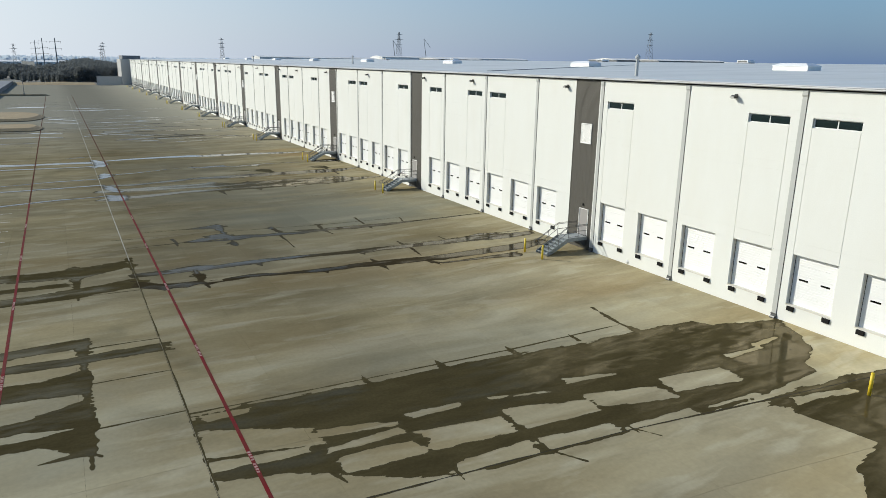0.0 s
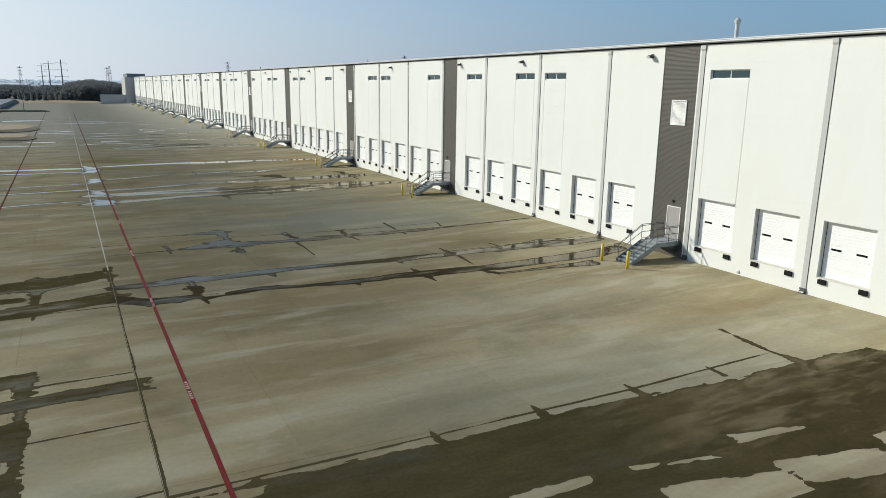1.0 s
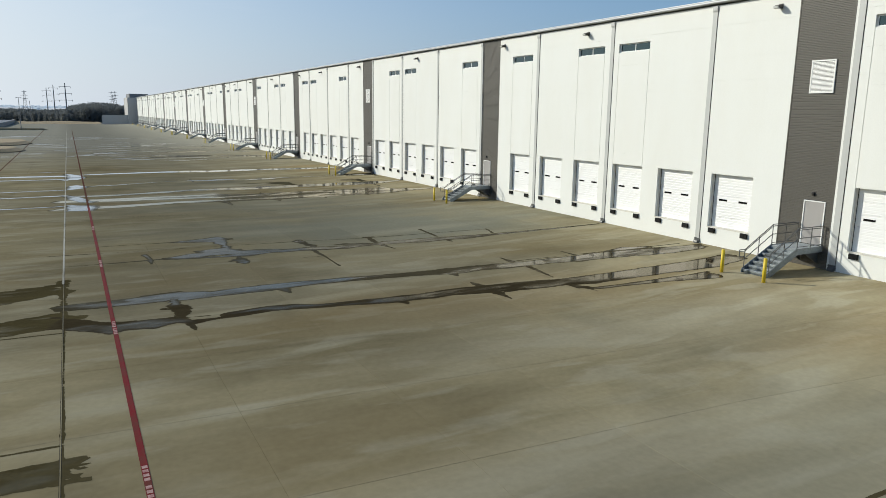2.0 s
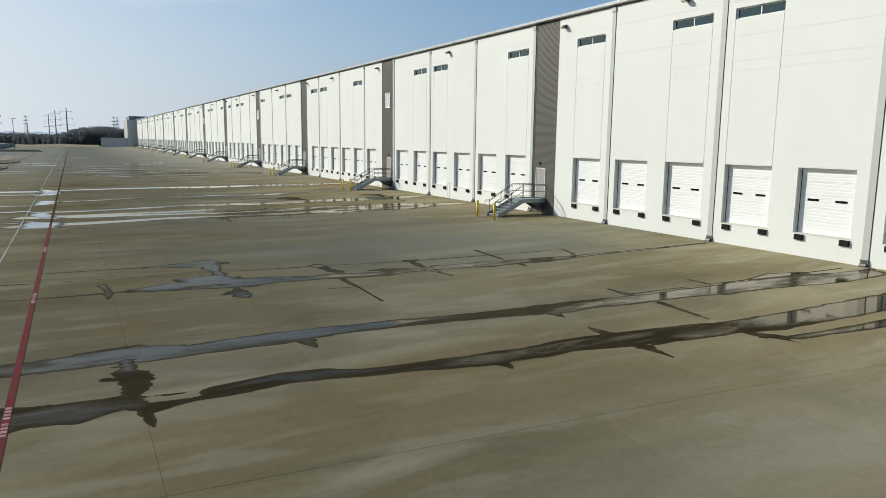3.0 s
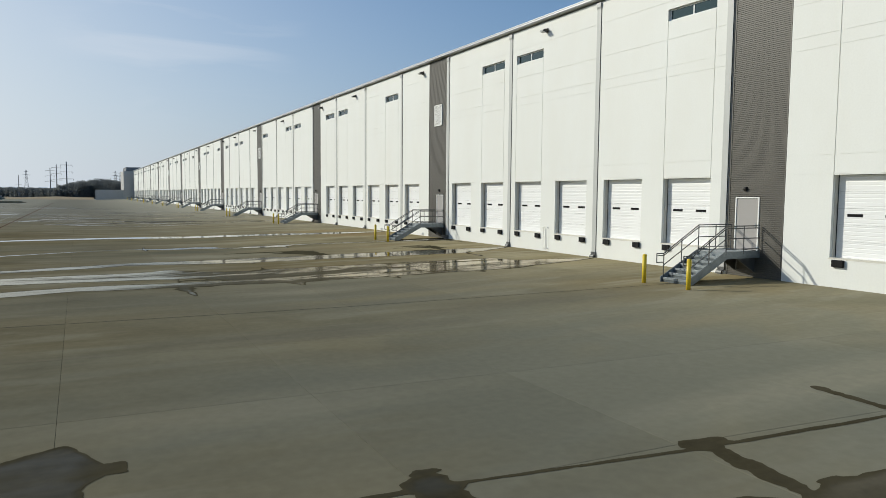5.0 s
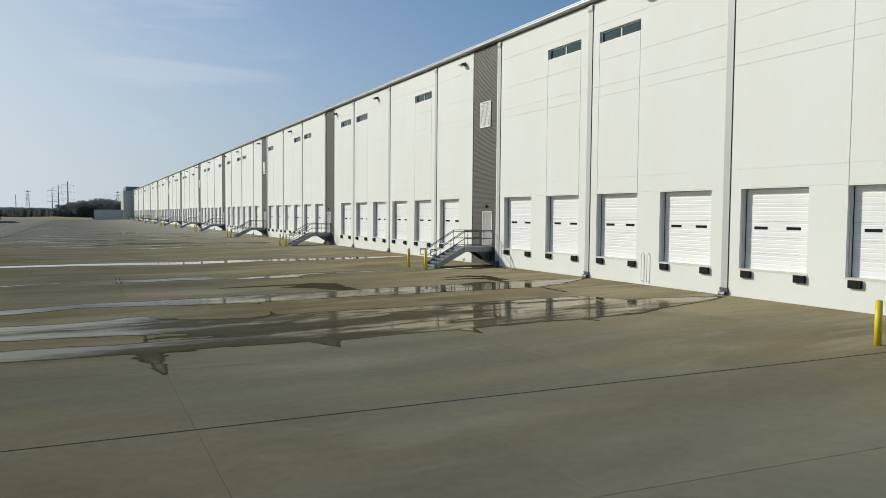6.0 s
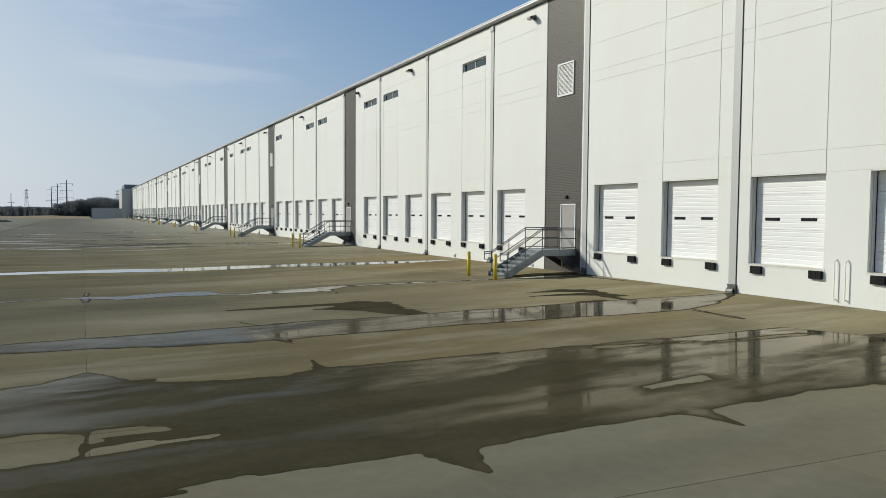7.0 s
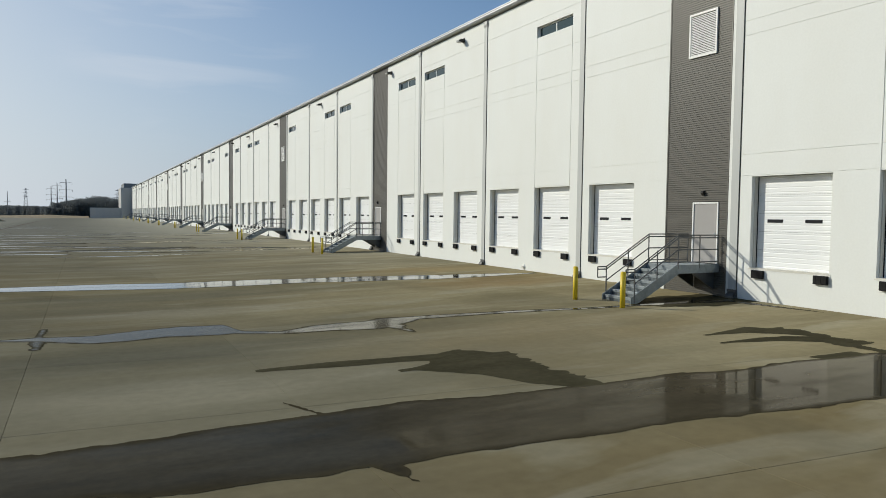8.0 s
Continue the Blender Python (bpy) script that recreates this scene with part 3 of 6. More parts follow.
gut = part("gutter_length", bm, M_GUTTER, gutter)
gut.matrix_basis = pose(WALL, edge(-8) + 0.4, 13.83)
for j in range(-6, LAST, 2):
    o = gut.copy()
    scene.collection.objects.link(o)
    o.matrix_basis = pose(WALL, edge(j) + 0.4, 13.83)

# ---- far end of the building ----
bm = bmesh.new()
box(bm, 35.6, 60, Y_END + 4.0, Y_END + 30, -0.7, 13.7)
t_ = part("end_block", bm, M_GREYWALL)
tagged(t_, "grey concrete stair tower at the end of the building", "building", kind="structure")
bm = bmesh.new()
box(bm, 36.8, 46, Y_END + 5.0, Y_END + 29, 13.7, 15.7)
part("parapet", bm, M_GREYDARK, t_)
bm = bmesh.new()
box(bm, 22.9, 35.55, Y_END + 5.0, Y_END + 5.4, -0.7, 4.35)
box(bm, 22.85, 35.55, Y_END + 4.95, Y_END + 5.45, 4.35, 4.45)
tagged(part("screen_wall", bm, M_GREYWALL), "low pale grey concrete screen wall", "wall", kind="structure")


# ---- dock doors ----
def make_dock_door():
    """Sectional door; origin at the foot of the wall, at the door's far edge."""
    d = empty("dock_door")
    xs = 0.30
    h = (DOOR_HI - DOOR_LO - 0.02) / 5
    y0, y1 = -DOOR_W + 0.05, -0.052
    for k in range(5):
        z0 = DOOR_LO + 0.01 + k * h
        bm = bmesh.new()
        outline = [(xs + 0.06, z0 + 0.003), (xs, z0 + 0.003)]
        ribs = 4
        for r in range(ribs):
            a = z0 + h * (r + 0.5) / ribs - 0.02
            outline += [(xs, a), (xs + 0.006, a + 0.012), (xs + 0.006, a + 0.028), (xs, a + 0.04)]
        outline += [(xs, z0 + h - 0.003), (xs + 0.06, z0 + h - 0.003)]
        prism(bm, outline, y0, y1)
        section = part("door_section", bm, M_DOOR, d)
        if k == 2:
            lit = section
    for yy in (-0.42, -1.80):
        bm = bmesh.new()
        box(bm, xs - 0.015, xs + 0.05, yy - 0.58, yy, DOOR_LO + h * 2.51, DOOR_LO + h * 2.51 + 0.11, 0.006)
        part("vision_slot", bm, M_BLACKGLASS, lit, "narrow black vision slot")
    bm = bmesh.new()
    box(bm, xs - 0.02, xs + 0.06, -0.05, -0.03, DOOR_LO, DOOR_HI)
    part("edge_seal", bm, M_RUBBER, d, "black rubber edge seal")
    bm = bmesh.new()
    box(bm, 0.14, xs + 0.07, -0.028, -0.006, DOOR_LO, DOOR_HI)
    part("door_track", bm, M_JAMB, d, "grey steel door track")
    bm = bmesh.new()
    box(bm, -0.012, 0.1, -DOOR_W - 0.05, 0.05, DOOR_LO - 0.05, DOOR_LO - 0.004)
    box(bm, 0.0, xs + 0.1, -DOOR_W, 0.0, DOOR_LO - 0.004, DOOR_LO + 0.012)
    part("threshold", bm, M_JAMB, d, "pale steel threshold")
    return tagged(d, "closed white sectional steel dock door in a recessed opening", "dock door", "dock doors along the facade")


def make_bumper():
    bm = bmesh.new()
    box(bm, -0.115, -0.012, -0.46, 0.0, 0.77, 1.04, 0.012)
    for k in range(5):
        box(bm, -0.122, -0.115, -0.44 + k * 0.085, -0.38 + k * 0.085, 0.79, 1.02)
    ob = part("dock_bumper", bm, M_RUBBER)
    bm = bmesh.new()
    box(bm, -0.012, 0.0, -0.50, 0.04, 0.73, 1.05)
    part("mounting_plate", bm, M_FRAME, ob, "white painted mounting plate")
    return tagged(ob, "black rubber dock bumper bolted under a dock door", "bumper", "dock bumpers")


def make_window():
    w = empty("window")
    y0, y1, x = -DOOR_W + 0.006, -0.006, 0.13
    bm = bmesh.new()
    f = 0.06
    box(bm, x, x + 0.08, y0, y1, WIN_LO + 0.005, WIN_LO + f)
    box(bm, x, x + 0.08, y0, y1, WIN_HI - f, WIN_HI - 0.005)
    for a in (y0, (y0 + y1) / 2 - f / 2, y1 - f):
        box(bm, x, x + 0.08, a, a + f, WIN_LO + f, WIN_HI - f)
    part("window_frame", bm, M_FRAME, w)
    for a, b in ((y0 + f, (y0 + y1) / 2 - f / 2), ((y0 + y1) / 2 + f / 2, y1 - f)):
        bm = bmesh.new()
        box(bm, x + 0.03, x + 0.05, a, b, WIN_LO + f, WIN_HI - f)
        part("pane", bm, M_GLASS, w, "dark reflecting glass")
    return tagged(w, "narrow two-pane clerestory window above a dock door", "window", "clerestory windows", "structure")


door0, bump0, win0 = make_dock_door(), make_bumper(), make_window()
first = {"d": True, "b": True, "w": True}


def place(proto, key, x, y, z=0.0):
    m = pose(x, y, z)
    if first.get(key, False):
        first[key] = False
        proto.matrix_basis = m
        return proto
    return copy_thing(proto, m)


for j in range(FIRST, LAST + 1):
    if j in STRIPS:
        continue
    e = edge(j)
    place(door0, "d", WALL, e)
    place(bump0, "b", WALL, e - 0.15)
    place(bump0, "b", WALL, e - 2.4)
    if has_window(j):
        place(win0, "w", WALL, e)


# ---- downspouts ----
def make_downspout():
    d = empty("downspout")
    bm = bmesh.new()
    prism(bm, [(-0.036, 0.3), (-0.004, 0.3), (-0.004, 13.36), (-0.036, 13.36)], -0.185, 0.125)
    part("pipe", bm, M_DOWN, d)
    bm = bmesh.new()
    prism(bm, [(-0.04, 13.24), (-0.004, 13.24), (-0.004, 13.56), (-0.09, 13.56), (-0.09, 13.34)], -0.195, 0.135)
    part("conductor_head", bm, M_DOWN, d)
    # thin dark strips paint in the shadow lines beside the pipe
    for y, w in ((-0.207, 0.02), (0.127, 0.014)):
        bm = bmesh.new()
        box(bm, -0.012, -0.002, y, y + w, 0.3, 13.44)
        part("edge_shadow", bm, M_SEAL, d, "dark strip painted as the pipe's edge shadow")
    for z in (2.6, 5.6, 8.6, 11.4):
        bm = bmesh.new()
        box(bm, -0.039, -0.0, -0.19, 0.13, z, z + 0.025)
        part("strap", bm, M_DOWN, d)
    bm = bmesh.new()
    box(bm, -0.06, -0.002, -0.23, 0.17, 0.2, 0.3, 0.008)
    box(bm, -0.1, -0.002, -0.24, -0.185, 0.04, 0.2)
    part("collar", bm, M_RAIL, d, "dark cast collar")
    bm = bmesh.new()
    prism(bm, [(-0.2, -0.01), (-0.004, -0.01), (-0.004, 0.2), (-0.06, 0.2), (-0.16, 0.13), (-0.2, 0.06)], -0.18, 0.12)
    part("shoe", bm, M_RAIL, d, "grimy metal outlet shoe at the ground")
    return tagged(d, "pale grey square metal downspout from gutter to yard", "downspout", "downspouts along the facade")


spout0, first["s"] = make_downspout(), True
for j in range(-6, LAST, 2):
    place(spout0, "s", WALL, edge(j) + 0.69)


# ---- ribbed metal strips with a door ----
def make_siding(vent):
    """Cladding strip; origin at the strip's near edge on the ground line."""
    s0, s1, d0, d1 = strip_span(1 if vent else 8)
    w, a, b = s1 - s0, d0 - s0, d1 - s0
    c = empty("metal_siding")
    lo_, hi_ = 1.13, 3.31
    pitch = 0.08

    def sheet(y0, y1, z0, z1, name="ribbed_sheet"):
        verts, faces = [], []
        n = max(1, round((z1 - z0) / pitch))
        p = (z1 - z0) / n
        rows = []
        for i in range(n):
            z = z0 + i * p
            rows += [(0.0, z), (0.0, z + p * 0.5), (0.02, z + p * 0.6), (0.02, z + p * 0.9)]
        rows.append((0.0, z1))
        for x, z in rows:
            verts += [(x, y0, z), (x, y1, z)]
        for i in range(len(rows) - 1):
            faces.append((2 * i, 2 * i + 2, 2 * i + 3, 2 * i + 1))
        return raw(name, verts, faces, M_SIDING, c)

    sheet(0.0, a - 0.06, -0.15, hi_ + 0.06)
    sheet(b + 0.06, w, -0.15, hi_ + 0.06)
    sheet(a - 0.06, b + 0.06, -0.15, lo_ - 0.004)
    sheet(0.0, w, hi_ + 0.06, TOP + 0.02)
    bm = bmesh.new()
    box(bm, 0.03, 0.3, 0.0, w, -0.2, lo_ - 0.02)
    box(bm, 0.03, 0.3, 0.0, w, hi_ + 0.08, TOP - 0.02)
    part("backing", bm, M_DARK, c)
    bm = bmesh.new()
    box(bm, -0.012, 0.03, -0.0, 0.05, -0.1, TOP)
    box(bm, -0.012, 0.03, w - 0.05, w, -0.1, TOP)
    part("edge_trim", bm, M_SIDING, c)
    return tagged(c, "brown horizontally ribbed metal cladding strip around a stair door", "wall cladding", "metal strips in the facade", "structure")


def make_exit_door():
    """Personnel door; origin at the near foot of its leaf."""
    d = empty("exit_door")
    w, lo_, hi_ = 1.07, 0.0, 2.16
    bm = bmesh.new()
    box(bm, -0.02, 0.06, -0.055, 0.0, lo_, hi_ + 0.055)
    box(bm, -0.02, 0.06, w, w + 0.055, lo_, hi_ + 0.055)
    box(bm, -0.02, 0.06, 0.0, w, hi_, hi_ + 0.055)
    part("door_frame", bm, M_FRAME, d)
    bm = bmesh.new()
    box(bm, 0.012, 0.05, 0.004, w - 0.004, lo_ + 0.01, hi_ - 0.004, 0.003)
    leaf = part("door_leaf", bm, M_MANDOOR, d, "plain grey painted steel leaf")
    bm = bmesh.new()
    tube(bm, (0.015, 0.09, 1.0), (-0.05, 0.09, 1.0), 0.012)
    tube(bm, (-0.05, 0.09, 1.0), (-0.05, 0.2, 1.0), 0.011)
    box(bm, 0.004, 0.014, 0.06, 0.12, 0.92, 1.12)
    part("door_handle", bm, M_GALV, leaf, "steel lever handle")
    return tagged(d, "closed grey steel personnel door at the stair landing", "door", "stair doors", "structure")


def make_door_lamp():
    bm = bmesh.new()
    prism(bm, [(0.02, -0.09), (-0.04, -0.09), (-0.11, 0.0), (-0.11, 0.05), (-0.06, 0.09), (0.02, 0.09)], -0.055, 0.055)
    ob = part("door_lamp", bm, M_LAMP)
    return tagged(ob, "small black wall lamp over a stair door", "lamp", "door lamps")


def make_vent():
    v = empty("louvre_vent")
    w, z0, z1 = 1.28, 8.64, 10.24
    bm = bmesh.new()
    for bx in ((0, 0.07, z0, z1), (w - 0.07, w, z0, z1), (0.07, w - 0.07, z0, z0 + 0.07), (0.07, w - 0.07, z1 - 0.07, z1)):
        box(bm, -0.05, 0.02, *bx)
    part("frame", bm, M_FRAME, v)
    n = 24
    for k in range(n):
        z = z0 + 0.08 + (z1 - z0 - 0.16) * k / n
        bm = bmesh.new()
        prism(bm, [(-0.045, z), (-0.04, z - 0.006), (-0.018, z + 0.034), (-0.023, z + 0.038)], 0.07, w - 0.07)
        part("slat", bm, M_FRAME, v)
    return tagged(v, "white louvred vent high on the metal cladding", "vent", "louvre vents")


# ---- steel stairs ----
def make_stairs():
    """Straight steel stair to a landing; origin on the wall face at the door's middle; it runs towards -x."""
    s = empty("steel_stairs")
    top, low, xe, xl, hw = 1.12, ground_z(36.0), -4.0, -2.06, 0.72
    n = 7
    rise, run = (top - low) / n, (xl - xe) / (n - 1)
    for k in range(n - 1):
        bm = bmesh.new()
        z, x = low + rise * (k + 1), xe + run * k
        box(bm, x - 0.02, x + run, -hw + 0.03, hw - 0.03, z - 0.04, z)
        box(bm, x - 0.02, x - 0.005, -hw + 0.03, hw - 0.03, z - 0.075, z - 0.04)
        t_ = part("tread", bm, M_GALV, s, "galvanised grating tread")
        bm = bmesh.new()
        box(bm, x - 0.024, x + 0.05, -hw + 0.032, hw - 0.032, z + 0.0005, z + 0.008)
        part("nosing", bm, M_TREAD, t_, "pale worn nosing strip")
        bm = bmesh.new()
        box(bm, x - 0.004, x + 0.008, -hw + 0.032, hw - 0.032, z - rise + 0.002, z - 0.078)
        part("riser", bm, M_RISER, s, "mottled galvanised riser plate")
    bm = bmesh.new()
    box(bm, xl - 0.01, xl + 0.001, -hw + 0.032, hw - 0.032, top - rise + 0.002, top - 0.002)
    part("riser", bm, M_GALV, s, "mottled galvanised riser plate")
    for y in (-hw, hw - 0.03):
        bm = bmesh.new()
        prism(bm, [(xe - 0.1, low), (xe + 0.2, low), (xl + 0.12, top - 0.27), (xl + 0.12, top + 0.03), (xl - 0.02, top + 0.03), (xe - 0.1, low + 0.2)], y, y + 0.03)
        part("stringer", bm, M_GALV, s, "galvanised channel stringer")
    bm = bmesh.new()
    box(bm, xl + 0.002, -0.03, -hw + 0.032, hw - 0.032, top - 0.05, top)
    part("landing", bm, M_TREAD, s, "galvanised grating landing")
    for y in (-hw, hw - 0.03):
        bm = bmesh.new()
        box(bm, xl + 0.122, -0.03, y, y + 0.03, top - 0.27, top + 0.03)
        part("edge_beam", bm, M_GALV, s)
    for y in (-0.5, 0.44):
        bm = bmesh.new()
        prism(bm, [(-0.03, top - 0.9), (-0.03, top - 0.27), (-1.1, top - 0.27), (-1.1, top - 0.3)], y, y + 0.06)
        part("bracket", bm, M_RAIL, s, "steel wall bracket under the landing")
    r = 0.021
    h = 1.05
    slope = (top - low) / (xl - xe)
    nose = lambda x: low + rise + slope * (x - xe) if x < xl else top
    for y in (-hw + 0.015, hw - 0.015):
        for x in (-0.08, -1.0, xl + 0.05, xl - 0.9, xe + 0.06):
            bm = bmesh.new()
            base = nose(x) - 0.1
            if x == xe + 0.06:
                base = low + 0.02
            tube(bm, (x, y, base), (x, y, nose(x) + h - (0.12 if x < xl else 0)), r)
            part("post", bm, M_RAIL, s)
        for dz in (0.0, -0.09, -0.5, -0.93):
            bm = bmesh.new()
            zt = top + h + dz
            if dz == -0.93:
                tube(bm, (-0.08, y, zt), (xl + 0.05, y, zt), r * 0.8)
            else:
                xb = xe + 0.06
                zb = nose(xb) + h - 0.12 + dz * 0.95
                tube(bm, (-0.08, y, zt), (xl + 0.05, y, zt), r)
                tube(bm, (xl + 0.05, y, zt), (xb, y, zb), r)
                if dz > -0.3:
                    tube(bm, (xb, y, zb), (xb - 0.38, y, zb), r)
                if dz == 0.0:
                    tube(bm, (xb - 0.38, y, zb), (xb - 0.38, y, zb - 0.36), r)
                    tube(bm, (xb - 0.38, y, zb - 0.36), (xb, y, zb - 0.36), r)
            part("rail", bm, M_RAIL, s)
    return tagged(s, "galvanised steel stair with pipe railings up to a door", "stairs", "steel stairs along the facade")


def make_bollard():
    bm = bmesh.new()
    tube(bm, (0, 0, -0.02), (0, 0, 1.12), 0.085, 16)
    bmesh.ops.create_uvsphere(bm, u_segments=16, v_segments=8, radius=0.084, matrix=pose(0, 0, 1.12) @ Matrix.Diagonal((1, 1, 0.45, 1)))
    ob = part("bollard", bm, M_YELLOW, smooth=True)
    return tagged(ob, "yellow painted steel bollard beside a stair", "bollard", "yellow bollards")


side1, side2, exit0, dlamp0, vent0, stair0, bol0 = make_siding(True), make_siding(False), make_exit_door(), make_door_lamp(), make_vent(), make_stairs(), make_bollard()
for key in ("s1", "s2", "x", "dl", "v", "st", "bo"):
    first[key] = True
for j in STRIPS:
    s0, s1, d0, d1 = strip_span(j)
    place(side1 if j % 2 else side2, "s1" if j % 2 else "s2", WALL + 0.004, s0)
    place(exit0, "x", WALL, d0, 1.13)
    place(dlamp0, "dl", WALL, (d0 + d1) / 2 + 0.1, 3.67)
    if j % 2:
        place(vent0, "v", WALL, (s0 + s1) / 2 - 0.80)
    yc = (d0 + d1) / 2
    place(stair0, "st", WALL, yc)
    for dy in (1.2, -1.2) if j % 2 else (0.8, -1.5):
        place(bol0, "bo", 35.12, yc + dy, ground_z(35.25))
place(bol0, "bo", 35.1, 19.7, ground_z(35.1))


# ---- wall lamps ----
def make_wall_lamp():
    ob = empty("wall_lamp")
    bm = bmesh.new()
    prism(bm, [(-0.05, 0.08), (-0.05, -0.05), (-0.28, -0.1), (-0.41, -0.07), (-0.41, 0.0), (-0.25, 0.08)], -0.16, 0.16)
    bmesh.ops.bevel(bm, geom=bm.edges[:], offset=0.015, segments=1, affect="EDGES")
    body_ = part("housing", bm, M_LAMP, ob)
    bm = bmesh.new()
    box(bm, -0.06, 0.0, -0.1, 0.1, -0.1, 0.14)
    part("wall_plate", bm, M_LAMP, ob)
    bm = bmesh.new()
    prism(bm, [(-0.412, 0.01), (-0.445, 0.0), (-0.445, -0.09), (-0.3, -0.13), (-0.16, -0.122), (-0.28, -0.102), (-0.412, -0.072)], -0.14, 0.14)
    part("lens", bm, M_LENS, body_, "pale lamp lens")
    return tagged(ob, "dark wall-pack flood lamp below the eaves", "lamp", "wall lamps along the facade")


lamp0, first["l"] = make_wall_lamp(), True
for p in range(-1, 7):
    for off in (1.17, 4.76, 7.3, 11.25):
        y = 45.0 + G * (off + 14 * p)
        if 28 < y < Y_END - 2:
            place(lamp0, "l", WALL, y, 13.04)


# ---- small fixtures on the wall ----
def make_grab_bar(y):
    bm = bmesh.new()
    tube(bm, (-0.1, 0, ground_z(WALL - 0.1) + 0.16), (-0.1, 0, 1.38), 0.018)
    tube(bm, (-0.1, 0, 1.38), (0.0, 0, 1.46), 0.018)
    tube(bm, (-0.1, 0, 0.18), (0.0, 0, 0.18), 0.018)
    ob = part("grab_bar", bm, M_FRAME)
    ob.matrix_basis = pose(WALL, y, 0)
    tagged(ob, "slim pale grab bar fixed between dock doors", "grab bar", "grab bars")


def make_outlet(y, z):
    bm = bmesh.new()
    tube(bm, (0.0, 0, 0), (-0.05, 0, 0), 0.14, 20, 0.12)
    tube(bm, (-0.05, 0, -0.01), (-0.09, 0, -0.03), 0.08, 16, 0.075)
    ob = part("drain_outlet", bm, M_FRAME, smooth=False)
    ob.matrix_basis = pose(WALL, y, z)
    tagged(ob, "round pale drain outlet low on the wall", "drain outlet", "drain outlets")


for y in (92.55, 92.91):
    make_grab_bar(y)
for y, z in ((41.45, 0.2), (79.65, 0.06), (109.7, 0.16), (118.35, 0.18)):
    make_outlet(y, z)


# ---- roof fixtures ----
def make_skylight(x, y, l_=4.6, w_=2.4):
    ob = empty("skylight", x, y, on_roof(x))
    bm = bmesh.new()
    box(bm, -w_ / 2, w_ / 2, -l_ / 2, l_ / 2, -0.05, 0.45)
    part("curb", bm, M_FRAME, ob)
    bm = bmesh.new()
    box(bm, -w_ / 2 - 0.04, w_ / 2 + 0.04, -l_ / 2 - 0.04, l_ / 2 + 0.04, 0.45, 0.54)
    vs = box(bm, -w_ / 2, w_ / 2, -l_ / 2, l_ / 2, 0.54, 0.82)
    for v in vs:
        if v.co.z > 0.7:
            v.co.x *= 0.6
            v.co.y *= 0.75
    part("dome", bm, M_SKYL, ob, "white translucent dome")
    return tagged(ob, "white curbed roof skylight on the membrane roof", "skylight", "roof skylights")


def make_vent_pipe(x, y):
    ob = empty("vent_pipe", x, y, on_roof(x))
    bm = bmesh.new()
    tube(bm, (0, 0, -0.05), (0, 0, 1.5), 0.14, 12)
    part("flue", bm, M_DOWN, ob)
    bm = bmesh.new()
    tube(bm, (0, 0, 1.55), (0, 0, 1.75), 0.24, 12, 0.05)
    tube(bm, (0, 0, 1.42), (0, 0, 1.55), 0.22, 12)
    part("cap", bm, M_DOWN, ob)
    return tagged(ob, "galvanised flue with a cap on the roof", "flue", "roof flues")


for x, y in [(80.0, 58.0), (78.0, 94.0), (83.0, 147.0)] + [(86.0, 205.0 + 50.0 * k) for k in range(5)]:
    make_skylight(x, y)
for x, y in ((45.6, 48.1), (60.0, 150.0), (58.0, 230.0)):
    make_vent_pipe(x, y)

def make_roof_unit(x, y, l_):
    ob = empty("roof_unit", x, y, on_roof(x))
    bm = bmesh.new()
    box(bm, -1.3, 1.3, -l_ / 2, l_ / 2, 0.15, 0.7, 0.05)
    part("casing", bm, M_SKYL, ob)
    bm = bmesh.new()
    box(bm, -1.2, 1.2, -l_ / 2 + 0.1, l_ / 2 - 0.1, -0.05, 0.15)
    part("curb", bm, M_GREYDARK, ob)
    bm = bmesh.new()
    box(bm, -1.33, -1.3, -l_ / 2 + 0.3, l_ / 2 - 0.3, 0.25, 0.6)
    part("grille", bm, M_RAIL, ob)
    tagged(ob, "white rooftop air unit near the roof ridge", "roof unit", "rooftop units")


for y, l_ in ((120.0, 3.2), (171.0, 2.6), (262.0, 2.4), (330.0, 3.0)):
    make_roof_unit(148.0, y, l_)


bm = bmesh.new()
for (xa, ya), (xb, yb) in (((44.8, 70.1), (72.0, 88.0)), ((72.0, 88.0), (100.0, 106.0))):
    bm.faces.new([bm.verts.new((x, y + w, on_roof(x) + 0.06)) for x, y, w in ((xa, ya, 0), (xb, yb, 0), (xb, yb, 0.35), (xa, ya, 0.35))])
bmesh.ops.remove_doubles(bm, verts=bm.verts, dist=0.001)
bmesh.ops.solidify(bm, geom=bm.faces[:], thickness=0.055)
tagged(part("roof_seam", bm, M_GREYDARK), "dark raised seam running over the pale roof", "roof seam", kind="structure")


